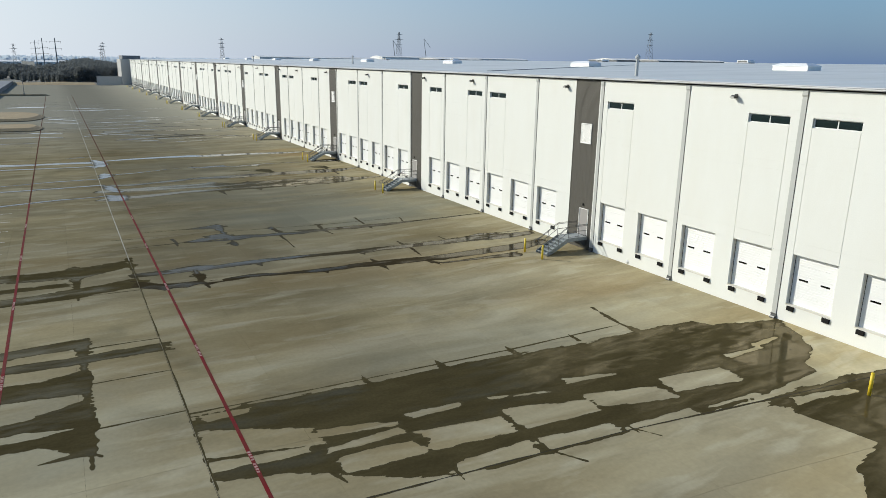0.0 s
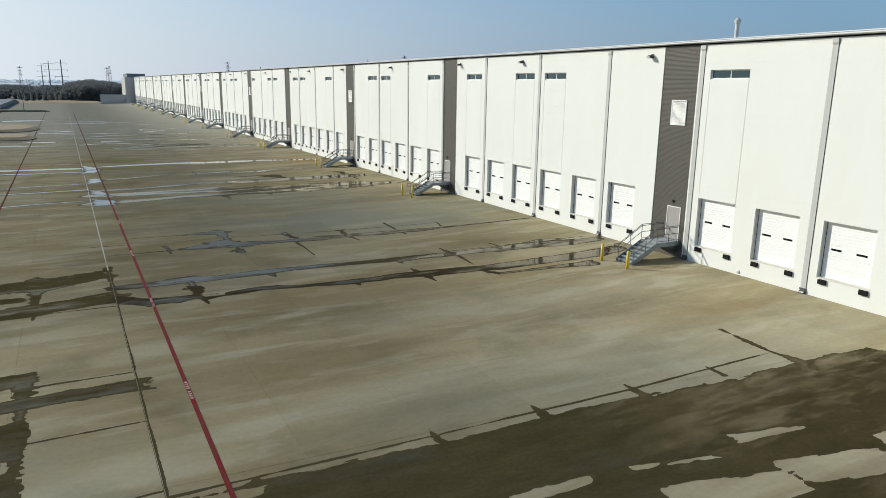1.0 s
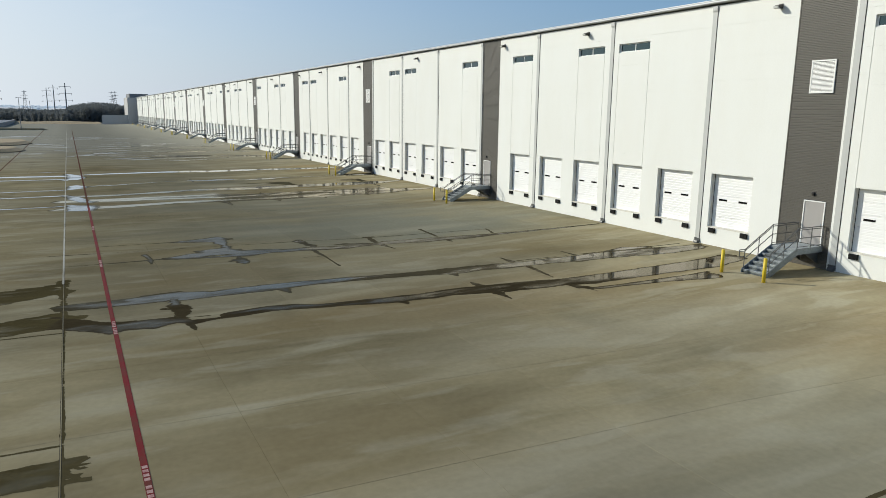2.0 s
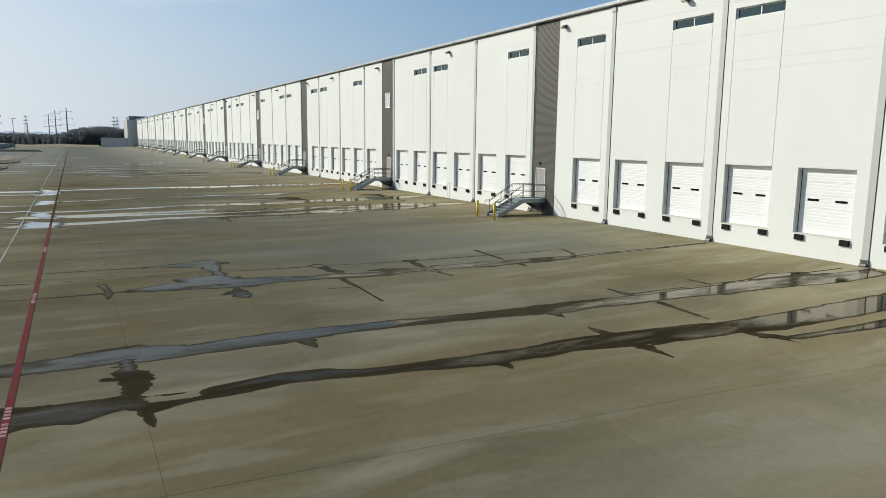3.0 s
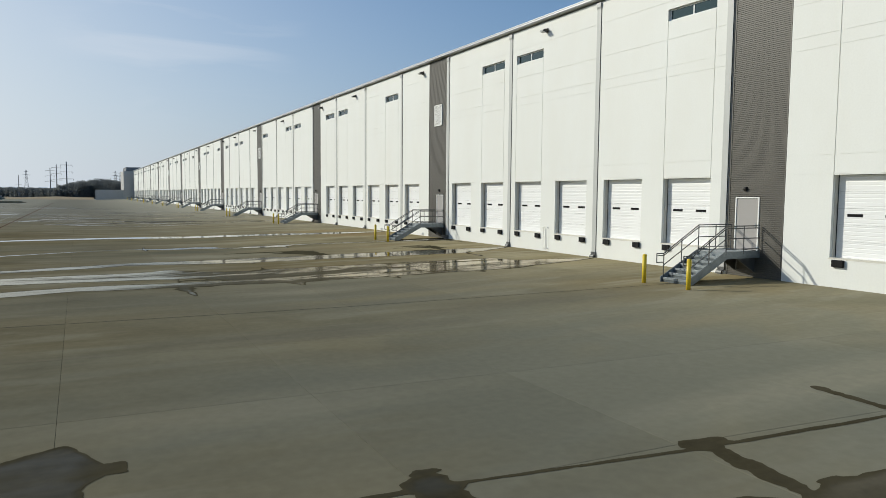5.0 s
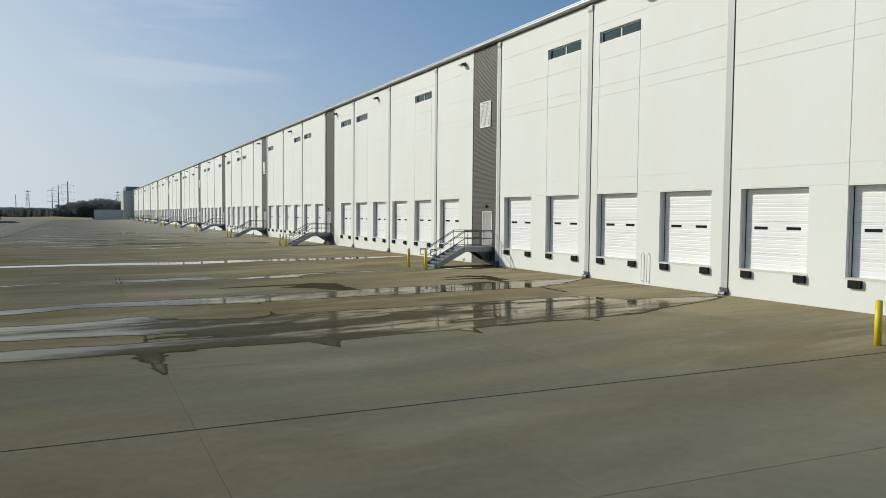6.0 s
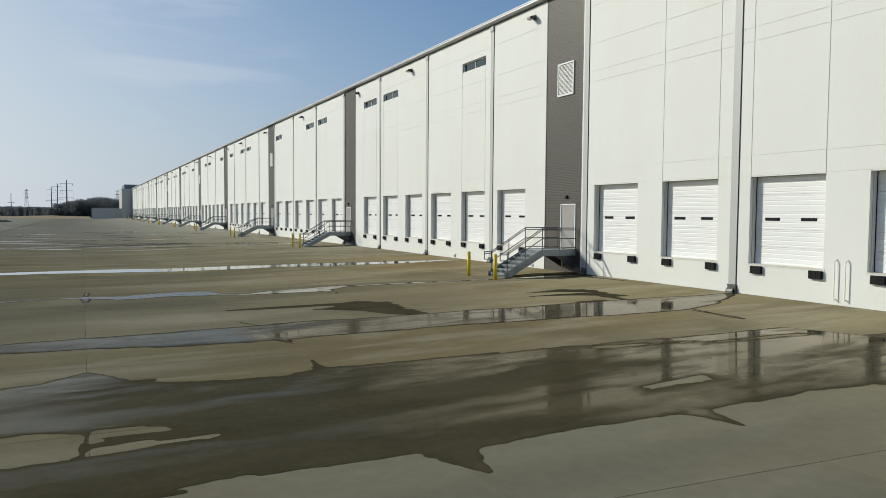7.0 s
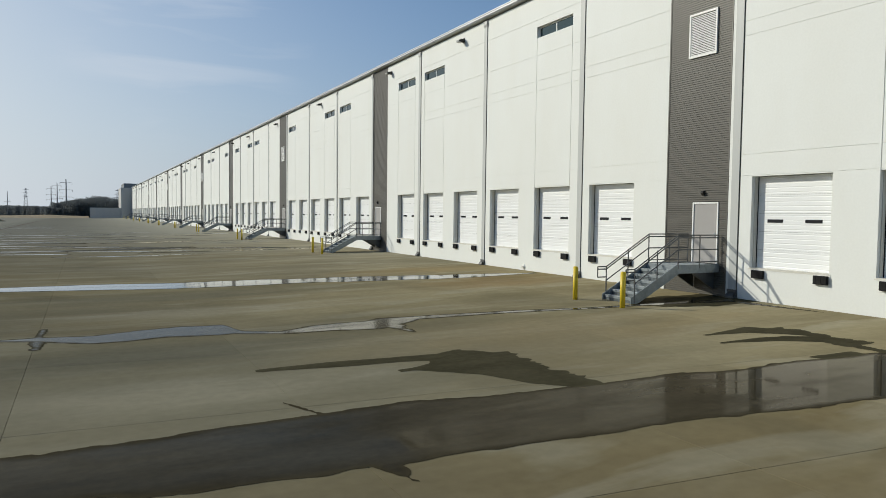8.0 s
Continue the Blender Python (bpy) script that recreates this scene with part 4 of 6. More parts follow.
# ---- distance: trees, poles, towers, far sheds ----
def make_treeline():
    """A belt of bare winter trees far off: stems, limbs and very many thin twigs."""
    rng = np.random.RandomState(7)
    verts, faces, base = [], [], 0
    unit = lambda v: v / np.maximum(np.linalg.norm(v, axis=1, keepdims=True), 1e-6)

    def slivers(c, along, across):
        nonlocal base
        n = len(c)
        verts.append(np.stack([c - along, c + across, c + along, c - across], 1).reshape(-1, 3))
        faces.append(np.arange(4 * n).reshape(n, 4) + base)
        base += 4 * n

    for i in range(980):
        if i < 700:
            # the wide belt, low and even
            y = 470 + 430 * rng.rand()
            x = rng.uniform(-170 - (y - 470) * 0.25, 12)
            h = (4.5 + (y - 470) * 0.0065) * rng.uniform(0.86, 1.12)
        else:
            # the taller clump beside the building
            y = 505 + 420 * rng.rand() ** 1.7
            x = rng.uniform(6, 60)
            h = rng.uniform(5.0, 7.6) + 4.6 * max(0.0, 1 - abs(x - 30) / 22) * rng.uniform(0.75, 1.1) + (2.5 if y > 620 else 0)
        foot = np.array((x, y, -0.8))
        # trunk and limbs, crossed blades
        n = 9
        ang = rng.uniform(0, 6.28, n)
        rise = np.stack([np.cos(ang) * 0.5, np.sin(ang) * 0.5, np.full(n, 1.0)], 1) * h * 0.2
        at = foot + np.array((0, 0, 1.0)) * (h * rng.uniform(0.3, 0.75, n))[:, None] + rise * 0.6
        slivers(at, rise, np.cross(unit(rise), (0.3, 0.9, 0.1)) * 0.1)
        slivers(np.array([foot + (0, 0, h * 0.35)]), np.array([(0, 0, h * 0.38)]), np.array([(0.17, 0, 0)]))
        slivers(np.array([foot + (0, 0, h * 0.35)]), np.array([(0, 0, h * 0.38)]), np.array([(0, 0.17, 0)]))
        # twigs fan up and out, thin at the top
        n = 420 if i < 700 else 620
        u = rng.rand(n) ** (1.0 if i < 700 else 0.8)
        ang, r = rng.uniform(0, 6.28, n), rng.rand(n) ** 0.6 * h * 0.36 * (0.55 + 0.6 * np.sin(3.0 * u))
        c = foot + np.stack([np.cos(ang) * r, np.sin(ang) * r, 0.25 + h * u * 1.02], 1)
        way = unit(np.stack([np.cos(ang) * 0.6, np.sin(ang) * 0.6, np.full(n, 0.7)], 1) + rng.normal(0, 0.55, (n, 3)))
        slivers(c, way * rng.uniform(0.5, 1.0, n)[:, None], unit(np.cross(way, rng.normal(0, 1, (n, 3)))) * (0.16 - 0.07 * u)[:, None] * (1.25 if i < 700 else 1.0))
    me = bpy.data.meshes.new("treeline")
    v, f = np.concatenate(verts), np.concatenate(faces)
    me.from_pydata(v.tolist(), [], f.tolist())
    me.materials.append(M_TREE)
    me.update()
    tagged(new("treeline", me), "belt of bare dark winter trees behind the yard", "trees", kind="stuff")


make_treeline()


def make_far_woods():
    """Low woodland on the horizon, kilometres off, with haze put into its colour."""
    rng = random.Random(19)
    verts, faces = [], []
    for _ in range(2600):
        x, y = rng.uniform(-900, 3200), rng.uniform(2300, 2700)
        for _ in range(6):
            c = Vector((x + rng.gauss(0, 7), y + rng.gauss(0, 7), rng.uniform(0, 11)))
            a = Vector((rng.uniform(-1, 1), rng.uniform(-0.4, 0.4), rng.uniform(-1, 1))).normalized() * rng.uniform(5, 9)
            b = Vector((a.z, 0.0, -a.x)) * rng.uniform(0.5, 0.9)
            k = len(verts)
            verts += [c - a, c + b, c + a, c - b]
            faces.append((k, k + 1, k + 2, k + 3))
    tagged(raw("far_woods", verts, faces, M_FARWOOD), "far woodland on the horizon, pale blue from painted haze", "woods", kind="stuff")


make_far_woods()


def make_power_pole(x, y, h):
    p = empty("power_pole", x, y, -0.75)
    bm = bmesh.new()
    tube(bm, (0, 0, 0), (0, 0, h), 0.75, 10, 0.4)
    part("mast", bm, M_POLE, p)
    for z, w in ((h * 0.90, 5.2), (h * 0.70, 5.6), (h * 0.50, 6.0)):
        bm = bmesh.new()
        tube(bm, (-w, 0, z), (w, 0, z), 0.16, 6)
        part("crossarm", bm, M_POLE, p)
        for sgn in (-1, 1):
            bm = bmesh.new()
            tube(bm, (sgn * w * 0.95, 0, z), (sgn * w * 0.95, 0, z - 1.6), 0.14, 6)
            part("insulator", bm, M_POLE, p)
    tagged(p, "tall steel transmission pole with three crossarms", "power pole", "transmission poles")


for x, y, h in ((6.7, 824.0, 33.0), (-6.5, 1037.0, 37.0), (-16.3, 1139.0, 36.0), (-49.0, 760.0, 33.0)):
    make_power_pole(x, y, h)


def make_lattice(x, y, h):
    p = empty("lattice_tower", x, y, -0.75)
    wid = lambda z: (0.11 * (1 - z / h) + 0.018) * h * 0.75
    for sx_ in (-1, 1):
        for sy_ in (-1, 1):
            bm = bmesh.new()
            tube(bm, (sx_ * wid(0), sy_ * wid(0), 0), (sx_ * wid(h), sy_ * wid(h), h), 0.003 * h, 5)
            part("leg", bm, M_LATTICE, p)
    bm = bmesh.new()
    n = 9
    for k in range(n):
        a, b = h * k / n, h * (k + 1) / n
        for s in (-1, 1):
            tube(bm, (-wid(a), s * wid(a), a), (wid(b), s * wid(b), b), 0.0025 * h, 4)
            tube(bm, (wid(a), s * wid(a), a), (-wid(b), s * wid(b), b), 0.0025 * h, 4)
            tube(bm, (s * wid(a), -wid(a), a), (s * wid(b), wid(b), b), 0.0025 * h, 4)
    part("bracing", bm, M_LATTICE, p)
    for z, w in ((0.94, 0.12), (0.80, 0.16), (0.67, 0.12)):
        bm = bmesh.new()
        prism(bm, [(-w * h, z * h), (0, z * h - 0.2), (w * h, z * h), (0, z * h + 0.018 * h)], -0.15, 0.15)
        part("crossarm", bm, M_LATTICE, p)
    tagged(p, "distant steel lattice transmission tower", "lattice tower", "lattice towers")


for x, y, h in ((88.0, 1500.0, 42.0), (305.0, 1500.0, 56.0), (697.0, 1500.0, 80.0), (1460.0, 1500.0, 105.0), (-36.5, 1002.0, 29.0), (57.0, 997.0, 30.0)):
    make_lattice(x, y, h)


def make_crane(x, y, h, reach):
    p = empty("crane", x, y, -0.75)
    bm = bmesh.new()
    tube(bm, (0, 0, 0), (-reach, 0, h), 1.1, 6, 0.5)
    part("boom", bm, M_LATTICE, p)
    bm = bmesh.new()
    tube(bm, (-reach, 0, h), (reach * 0.7, 0, h * 0.72), 0.5, 6)
    part("jib", bm, M_LATTICE, p)
    bm = bmesh.new()
    box(bm, -5, 5, -4, 4, 0, 6, 0.4)
    part("cab", bm, M_LATTICE, p)
    tagged(p, "distant crawler crane with a leaning boom", "crane", "distant cranes")


make_crane(690.0, 1500.0, 62.0, 8.0)
make_crane(770.0, 1500.0, 68.0, 10.0)


def make_far_shed(x0, x1, y, h, depth=60.0, mat=M_FARWHITE, rise=2.5, label="distant low white warehouse on the skyline"):
    p = empty("distant_warehouse", (x0 + x1) / 2, y, -0.75)
    w = (x1 - x0) / 2
    bm = bmesh.new()
    box(bm, -w, w, 0, depth, 0, h)
    part("wall", bm, mat, p)
    bm = bmesh.new()
    vs = box(bm, -w - 0.5, w + 0.5, -0.5, depth + 0.5, h, h + rise)
    for v in vs:
        if v.co.z > h + rise / 2:
            v.co.y = depth / 2 + (v.co.y - depth / 2) * 0.1
    part("roof", bm, M_FARWHITE, p)
    bm = bmesh.new()
    k = -w + 6
    while k < w - 6:
        box(bm, k, k + 4, -0.3, 0.0, 1.0, 5.5)
        k += 11
    part("dock_openings", bm, M_POLE, p)
    tagged(p, label, "warehouse", "distant warehouses")


for a in ((-140.0, -40.0, 1250.0, 6.6), (-22.0, 38.0, 1270.0, 6.6), (-330.0, -170.0, 1300.0, 7.0), (330.0, 560.0, 1300.0, 20.0), (560.0, 900.0, 1280.0, 24.0), (980.0, 1300.0, 1100.0, 27.0)):
    make_far_shed(*a)
for a in ((466.0, 496.0, 520.0, 20.5), (545.0, 640.0, 545.0, 21.0), (655.0, 760.0, 540.0, 20.0), (772.0, 850.0, 535.0, 18.5), (300.0, 345.0, 560.0, 18.5)):
    make_far_shed(*a, 40.0, M_GREYDARK, 0.9, "distant dark-walled warehouse with a pale roof edge")


# ---- yard edges ----
def grass_island(x0, x1, y0, y1, nose):
    """Kerbed island with a rounded end towards +x."""
    isl = empty("grass_island", 0, 0, FLAT)
    pts = [(x0, y0), (x1 - nose, y0)]
    for k in range(1, 9):
        a = -math.pi / 2 + math.pi * k / 9
        pts.append((x1 - nose + nose * math.cos(a), (y0 + y1) / 2 + (y1 - y0) / 2 * math.sin(a)))
    pts += [(x1 - nose, y1), (x0, y1)]
    cx, cy = (x0 + x1) / 2, (y0 + y1) / 2
    inner = [(x - 0.18 * (1 if x > cx else -1), y - 0.18 * (1 if y > cy else -1)) for x, y in pts]
    bm = bmesh.new()
    n = len(pts)
    rings = [[bm.verts.new((x, y, z)) for x, y in ring] for ring, z in ((pts, -0.02), (pts, 0.15), (inner, 0.15), (inner, 0.1))]
    for a, b in zip(rings, rings[1:]):
        for k in range(n):
            bm.faces.new((a[k], a[(k + 1) % n], b[(k + 1) % n], b[k]))
    part("kerb", bm, M_DULLKERB, isl)
    bm = bmesh.new()
    lo_ = [bm.verts.new((x, y, 0.1)) for x, y in inner]
    mid_ = [bm.verts.new((x - 1.1 * (1 if x > cx else -1), y - 1.1 * (1 if y > cy else -1) * min(1.0, abs(y - cy) / 3.0), 0.62)) for x, y in inner]
    c = bm.verts.new((cx, cy, 0.95))
    for k in range(n):
        bm.faces.new((lo_[k], lo_[(k + 1) % n], mid_[(k + 1) % n], mid_[k]))
        bm.faces.new((mid_[k], mid_[(k + 1) % n], c))
    part("turf", bm, M_GRASS, isl, "tan dormant turf")
    tagged(isl, "kerbed island of tan dormant grass in the yard", "traffic island", "grass islands")


grass_island(-60.0, -0.6, 172.0, 185.0, 2.0)
grass_island(-60.0, -0.6, 198.0, 224.0, 5.0)
grass_island(-40.0, 0.2, 323.5, 326.5, 1.0)

bm = bmesh.new()
for x0, x1, y0, y1, z0, z1 in ((-300.0, 22.5, Y_END + 14.0, Y_END + 60.0, -0.45, 0.7),):
    for i in range(40):
        xa, xb = x0 + (x1 - x0) * i / 40, x0 + (x1 - x0) * (i + 1) / 40
        ha, hb = 0.25 * math.sin(i * 1.7), 0.25 * math.sin((i + 1) * 1.7)
        bm.faces.new([bm.verts.new(c) for c in ((xa, y0, z0), (xb, y0, z0), (xb, y0 + 12, z1 + hb), (xa, y0 + 12, z1 + ha))])
        bm.faces.new([bm.verts.new(c) for c in ((xa, y0 + 12, z1 + ha), (xb, y0 + 12, z1 + hb), (xb, y1, -0.7), (xa, y1, -0.7))])
bmesh.ops.remove_doubles(bm, verts=bm.verts, dist=0.01)
tagged(part("grass_bank", bm, M_GRASS), "low bank of tan dormant grass beyond the yard", "grass bank", kind="structure")

bm = bmesh.new()
box(bm, -18.0, -17.6, 262.0, Y_END + 30.0, -0.7, 1.25)
box(bm, -18.05, -17.55, 262.0, Y_END + 30.0, 1.25, 1.35)
box(bm, -60.0, -18.06, 262.0, Y_END + 30.0, -0.7, 1.2)
tagged(part("retaining_wall", bm, M_GREYDARK), "dark low retaining wall along a raised apron", "retaining wall", kind="structure")


def make_light_pole(x, y, h):
    p = empty("light_pole", x, y, FLAT)
    bm = bmesh.new()
    tube(bm, (0, 0, 0.0), (0, 0, 0.95), 0.32, 12)
    part("plinth", bm, M_CURB, p)
    bm = bmesh.new()
    tube(bm, (0, 0, 0.9), (0, 0, h), 0.12, 8, 0.09)
    part("mast", bm, M_POLE, p)
    bm = bmesh.new()
    box(bm, -1.0, 1.0, -0.18, 0.18, h, h + 0.16, 0.03)
    part("lamp_head", bm, M_POLE, p)
    tagged(p, "dark steel yard light pole on a concrete plinth", "light pole")


def make_utility_pole(x, y, h):
    p = empty("utility_pole", x, y, -0.7)
    bm = bmesh.new()
    tube(bm, (0, 0, 0), (0, 0, h), 0.19, 8, 0.12)
    part("mast", bm, M_POLE, p)
    bm = bmesh.new()
    box(bm, -1.3, 1.3, -0.07, 0.07, h * 0.62, h * 0.62 + 0.16)
    part("crossarm", bm, M_POLE, p)
    tagged(p, "slim wooden utility pole with one low crossarm", "utility pole")


make_utility_pole(-10.2, 460.0, 12.0)
make_light_pole(-8.6, 331.0, 11.5)

# ---- paint on the yard ----
def painted_line(name, x0, x1, y0, y1, mat, label, z=0.0095):
    n = max(1, int((y1 - y0) / 20))
    verts, faces = [], []
    for i in range(n + 1):
        y = y0 + (y1 - y0) * i / n
        verts += [(x0, y, ground_z(x0) + z), (x1, y, ground_z(x1) + z)]
    for i in range(n):
        faces.append((2 * i, 2 * i + 1, 2 * i + 3, 2 * i + 2))
    return tagged(raw(name, verts, faces, mat), label, "line marking", "fire lane lines", "structure")


for xc in (7.98, -1.06):
    ln = painted_line("red_line", xc - 0.078, xc + 0.078, 0.0, 88.0, M_RED, "worn red painted lane line with faded white lettering bars")
    painted_line("red_line", xc - 0.075, xc + 0.075, 88.0, 330.0, M_REDWORN, "faded brownish red lane line far along the yard")
    for k in range(-2, 4):
        yb = 40.6 + k * 12.2
        verts, faces = [], []
        for word, (a, n) in enumerate(((0.0, 4), (-0.95, 4))):
            for i in range(n):
                ya = yb + a - i * 0.2
                q = len(verts)
                z = ground_z(xc) + 0.0112
                verts += [(xc - 0.06, ya, z), (xc + 0.06, ya, z), (xc + 0.06, ya - 0.13, z), (xc - 0.06, ya - 0.13, z)]
                faces.append((q, q + 3, q + 2, q + 1))
        raw("lettering_bars", verts, faces, M_LETTER, ln)
for k in range(9):
    y = 49.0 + k * 4.2
    ob = raw("stall_line", [(-22.0, y, FLAT + 0.003), (-2.4, y + 0.3, FLAT + 0.003), (-2.4, y + 0.4, FLAT + 0.003), (-22.0, y + 0.1, FLAT + 0.003)], [(0, 1, 2, 3)], M_WHITELINE)
    tagged(ob, "thin white painted trailer stall line", "line marking", "stall lines", "structure")


# ---- water on the yard ----
def value_noise(x, y, seed):
    """Smooth lattice noise in -1..1 for arrays."""
    rs = np.random.RandomState(seed)
    tab = rs.uniform(-1, 1, (256, 256))
    xi, yi = np.floor(x).astype(int), np.floor(y).astype(int)
    fx, fy = x - xi, y - yi
    fx, fy = fx * fx * (3 - 2 * fx), fy * fy * (3 - 2 * fy)
    g = lambda a, b: tab[a % 256, b % 256]
    return (g(xi, yi) * (1 - fx) + g(xi + 1, yi) * fx) * (1 - fy) + (g(xi, yi + 1) * (1 - fx) + g(xi + 1, yi + 1) * fx) * fy


PATCH_COUNT = [0]


def wet_patch(label, bands, dry=(), runs=(), step=0.07, rough=1.0, seed=1, name="puddle", mat=None, start=None, end=None, kind="structure"):
    """A film of water. bands: rows of (x, near y, far y); dry: islands (x0, x1, near y, far y, and the same at x1); runs: wet joints (x0, y0, x1, y1, width, and how far they taper)."""
    xs_all = [r[0] for b in bands for r in b] + [v for r in runs for v in (r[0], r[2])]
    ys_all = [v for b in bands for r in b for v in r[1:]] + [v for r in runs for v in (r[1], r[3])]
    gx = np.arange(min(xs_all) - 0.6, max(xs_all) + 0.6, step)
    gy = np.arange(min(ys_all) - 0.6, max(ys_all) + 0.6, step)
    X, Y = np.meshgrid(gx, gy, indexing="ij")
    warp = 0.22 * value_noise(X * 0.55, Y * 1.3, seed) + 0.10 * value_noise(X * 1.7, Y * 4.0, seed + 1) + 0.07 * value_noise(X * 4.0, Y * 8.0, seed + 2) + 0.04 * value_noise(X * 11.0, Y * 13.0, seed + 3) + 0.10 * value_noise(X * 1.3, Y * 11.0, seed + 4)
    F = np.full(X.shape, -9.0)
    for b in bands:
        bx = [r[0] for r in b]
        lo, hi = np.interp(X, bx, [r[1] for r in b]), np.interp(X, bx, [r[2] for r in b])
        f = np.minimum(np.minimum(Y - lo, hi - Y), np.minimum(X - bx[0], bx[-1] - X) * 0.35 + 0.1)
        F = np.maximum(F, f + warp * rough * np.clip((hi - lo), 0.25, 1.2))
    for isle in dry:
        x0, x1, y0, y1 = isle[:4]
        y2, y3 = isle[4:] if len(isle) > 4 else (y0, y1)
        u = np.clip((X - x0) / (x1 - x0), 0, 1)
        lo, hi = y0 + (y2 - y0) * u, y1 + (y3 - y1) * u
        qx, qy = np.abs(X - (x0 + x1) / 2) - (x1 - x0) / 2, np.abs(Y - (lo + hi) / 2) - (hi - lo) / 2
        d = np.maximum(qx * 0.5, qy)
        F = np.minimum(F, d + warp * 0.55)
    if start is not None:
        F = np.minimum(F, (X - start) * 2.0 + 0.15 * value_noise(X * 0.0, Y * 3.0, seed + 5))
    if end is not None:
        F = np.minimum(F, (end - X) * 2.0 + 0.3 * value_noise(X * 0.0, Y * 3.0, seed + 6))
    for x0, y0, x1, y1, w, *own in runs:
        taper = own[0] if own else (0.85 if w > 0.15 else 0.2)
        dx, dy = x1 - x0, y1 - y0
        t = np.clip(((X - x0) * dx + (Y - y0) * dy) / (dx * dx + dy * dy), 0, 1)
        d = np.hypot(X - x0 - t * dx, Y - y0 - t * dy)
        F = np.maximum(F, w * (1 - taper * t) * (1 + 2.6 * warp) - d)
    verts, faces, index = [], [], {}
    PATCH_COUNT[0] += 1
    lift = 0.0025 + 0.00022 * PATCH_COUNT[0]

    depth = []

    def vid(key, x, y):
        if key not in index:
            index[key] = len(verts)
            verts.append((x, y, ground_z(x) + lift))
            depth.append(max(0.0, float(F[key])) if isinstance(key[0], (int, np.integer)) else 0.0)
        return index[key]

    inside = F > 0
    cnt = inside[:-1, :-1].astype(int) + inside[1:, :-1] + inside[1:, 1:] + inside[:-1, 1:]
    for i, k in zip(*np.nonzero(cnt)):
        ring = ((i, k), (i + 1, k), (i + 1, k + 1), (i, k + 1))
        if cnt[i, k] == 4:
            faces.append([vid(p, gx[p[0]], gy[p[1]]) for p in ring])
            continue
        poly = []
        for a in range(4):
            p, q = ring[a], ring[(a + 1) % 4]
            fp, fq = F[p], F[q]
            if fp > 0:
                poly.append(vid(p, gx[p[0]], gy[p[1]]))
            if (fp > 0) != (fq > 0):
                s = fp / (fp - fq)
                key = (min(p, q), max(p, q))
                poly.append(vid(key, gx[p[0]] + s * (gx[q[0]] - gx[p[0]]), gy[p[1]] + s * (gy[q[1]] - gy[p[1]])))
        if len(poly) > 2:
            faces.append(poly)
    root = list(range(len(verts)))

    def find(q):
        while root[q] != q:
            root[q] = root[root[q]]
            q = root[q]
        return q

    if kind != "stuff":
        for f in faces:
            a = find(f[0])
            for q in f[1:]:
                root[find(q)] = a
    pools = {}
    for f in faces:
        pools.setdefault(find(f[0]) if kind != "stuff" else 0, []).append(f)
    for group in pools.values():
        if len(group) < 12:
            continue
        used = sorted({q for f in group for q in f})
        at = {q: k for k, q in enumerate(used)}
        ob = raw(name, [verts[q] for q in used], [[at[q] for q in f] for f in group], mat or M_WET)
        ob.data.attributes.new("depth", "FLOAT", "POINT").data.foreach_set("value", [depth[q] for q in used])
        tagged(ob, label, "puddle", "water on the yard", kind)


# dry middles of the slabs inside the first big sheet
ISLES_WEST = [(6.93, 8.85, 31.63, 32.09, 31.59, 32.05), (6.33, 10.96, 28.7, 31.04, 27.57, 29.13), (10.76, 14.36, 28.18, 28.93, 27.63, 27.93), (6.43, 10.25, 27.54, 28.2, 27.23, 27.73), (10.76, 14.06, 26.82, 27.22, 26.98, 27.43), (10.96, 14.36, 25.1, 26.31, 25.06, 26.26), (15.06, 17.54, 27.92, 28.32, 27.88, 28.28), (14.76, 18.64, 25.1, 26.71, 24.85, 26.31), (14.66, 18.44, 23.04, 24.05, 23.0, 24.0)]
ISLES_EAST = [(19.04, 22.0, 27.76, 28.11, 27.27, 27.47), (19.04, 23.09, 24.89, 26.81, 24.75, 25.75), (23.38, 26.24, 27.54, 28.24, 27.15, 27.3), (23.38, 27.02, 24.84, 26.24, 23.99, 25.2), (27.51, 31.43, 24.38, 25.89, 23.55, 25.24), (18.94, 22.6, 22.99, 23.99, 22.75, 23.55), (22.99, 26.83, 22.55, 22.95, 22.35, 23.0), (27.52, 30.45, 22.34, 22.74, 22.21, 22.46), (31.62, 35.32, 21.8, 22.1, 21.76, 22.5), (31.52, 34.94, 20.75, 21.45, 20.23, 20.67), (28.01, 30.84, 21.29, 21.59, 21.41, 21.71), (33.09, 35.33, 25.86, 26.11, 25.84, 25.99), (35.43, 37.47, 26.18, 26.48, 26.36, 26.55)]
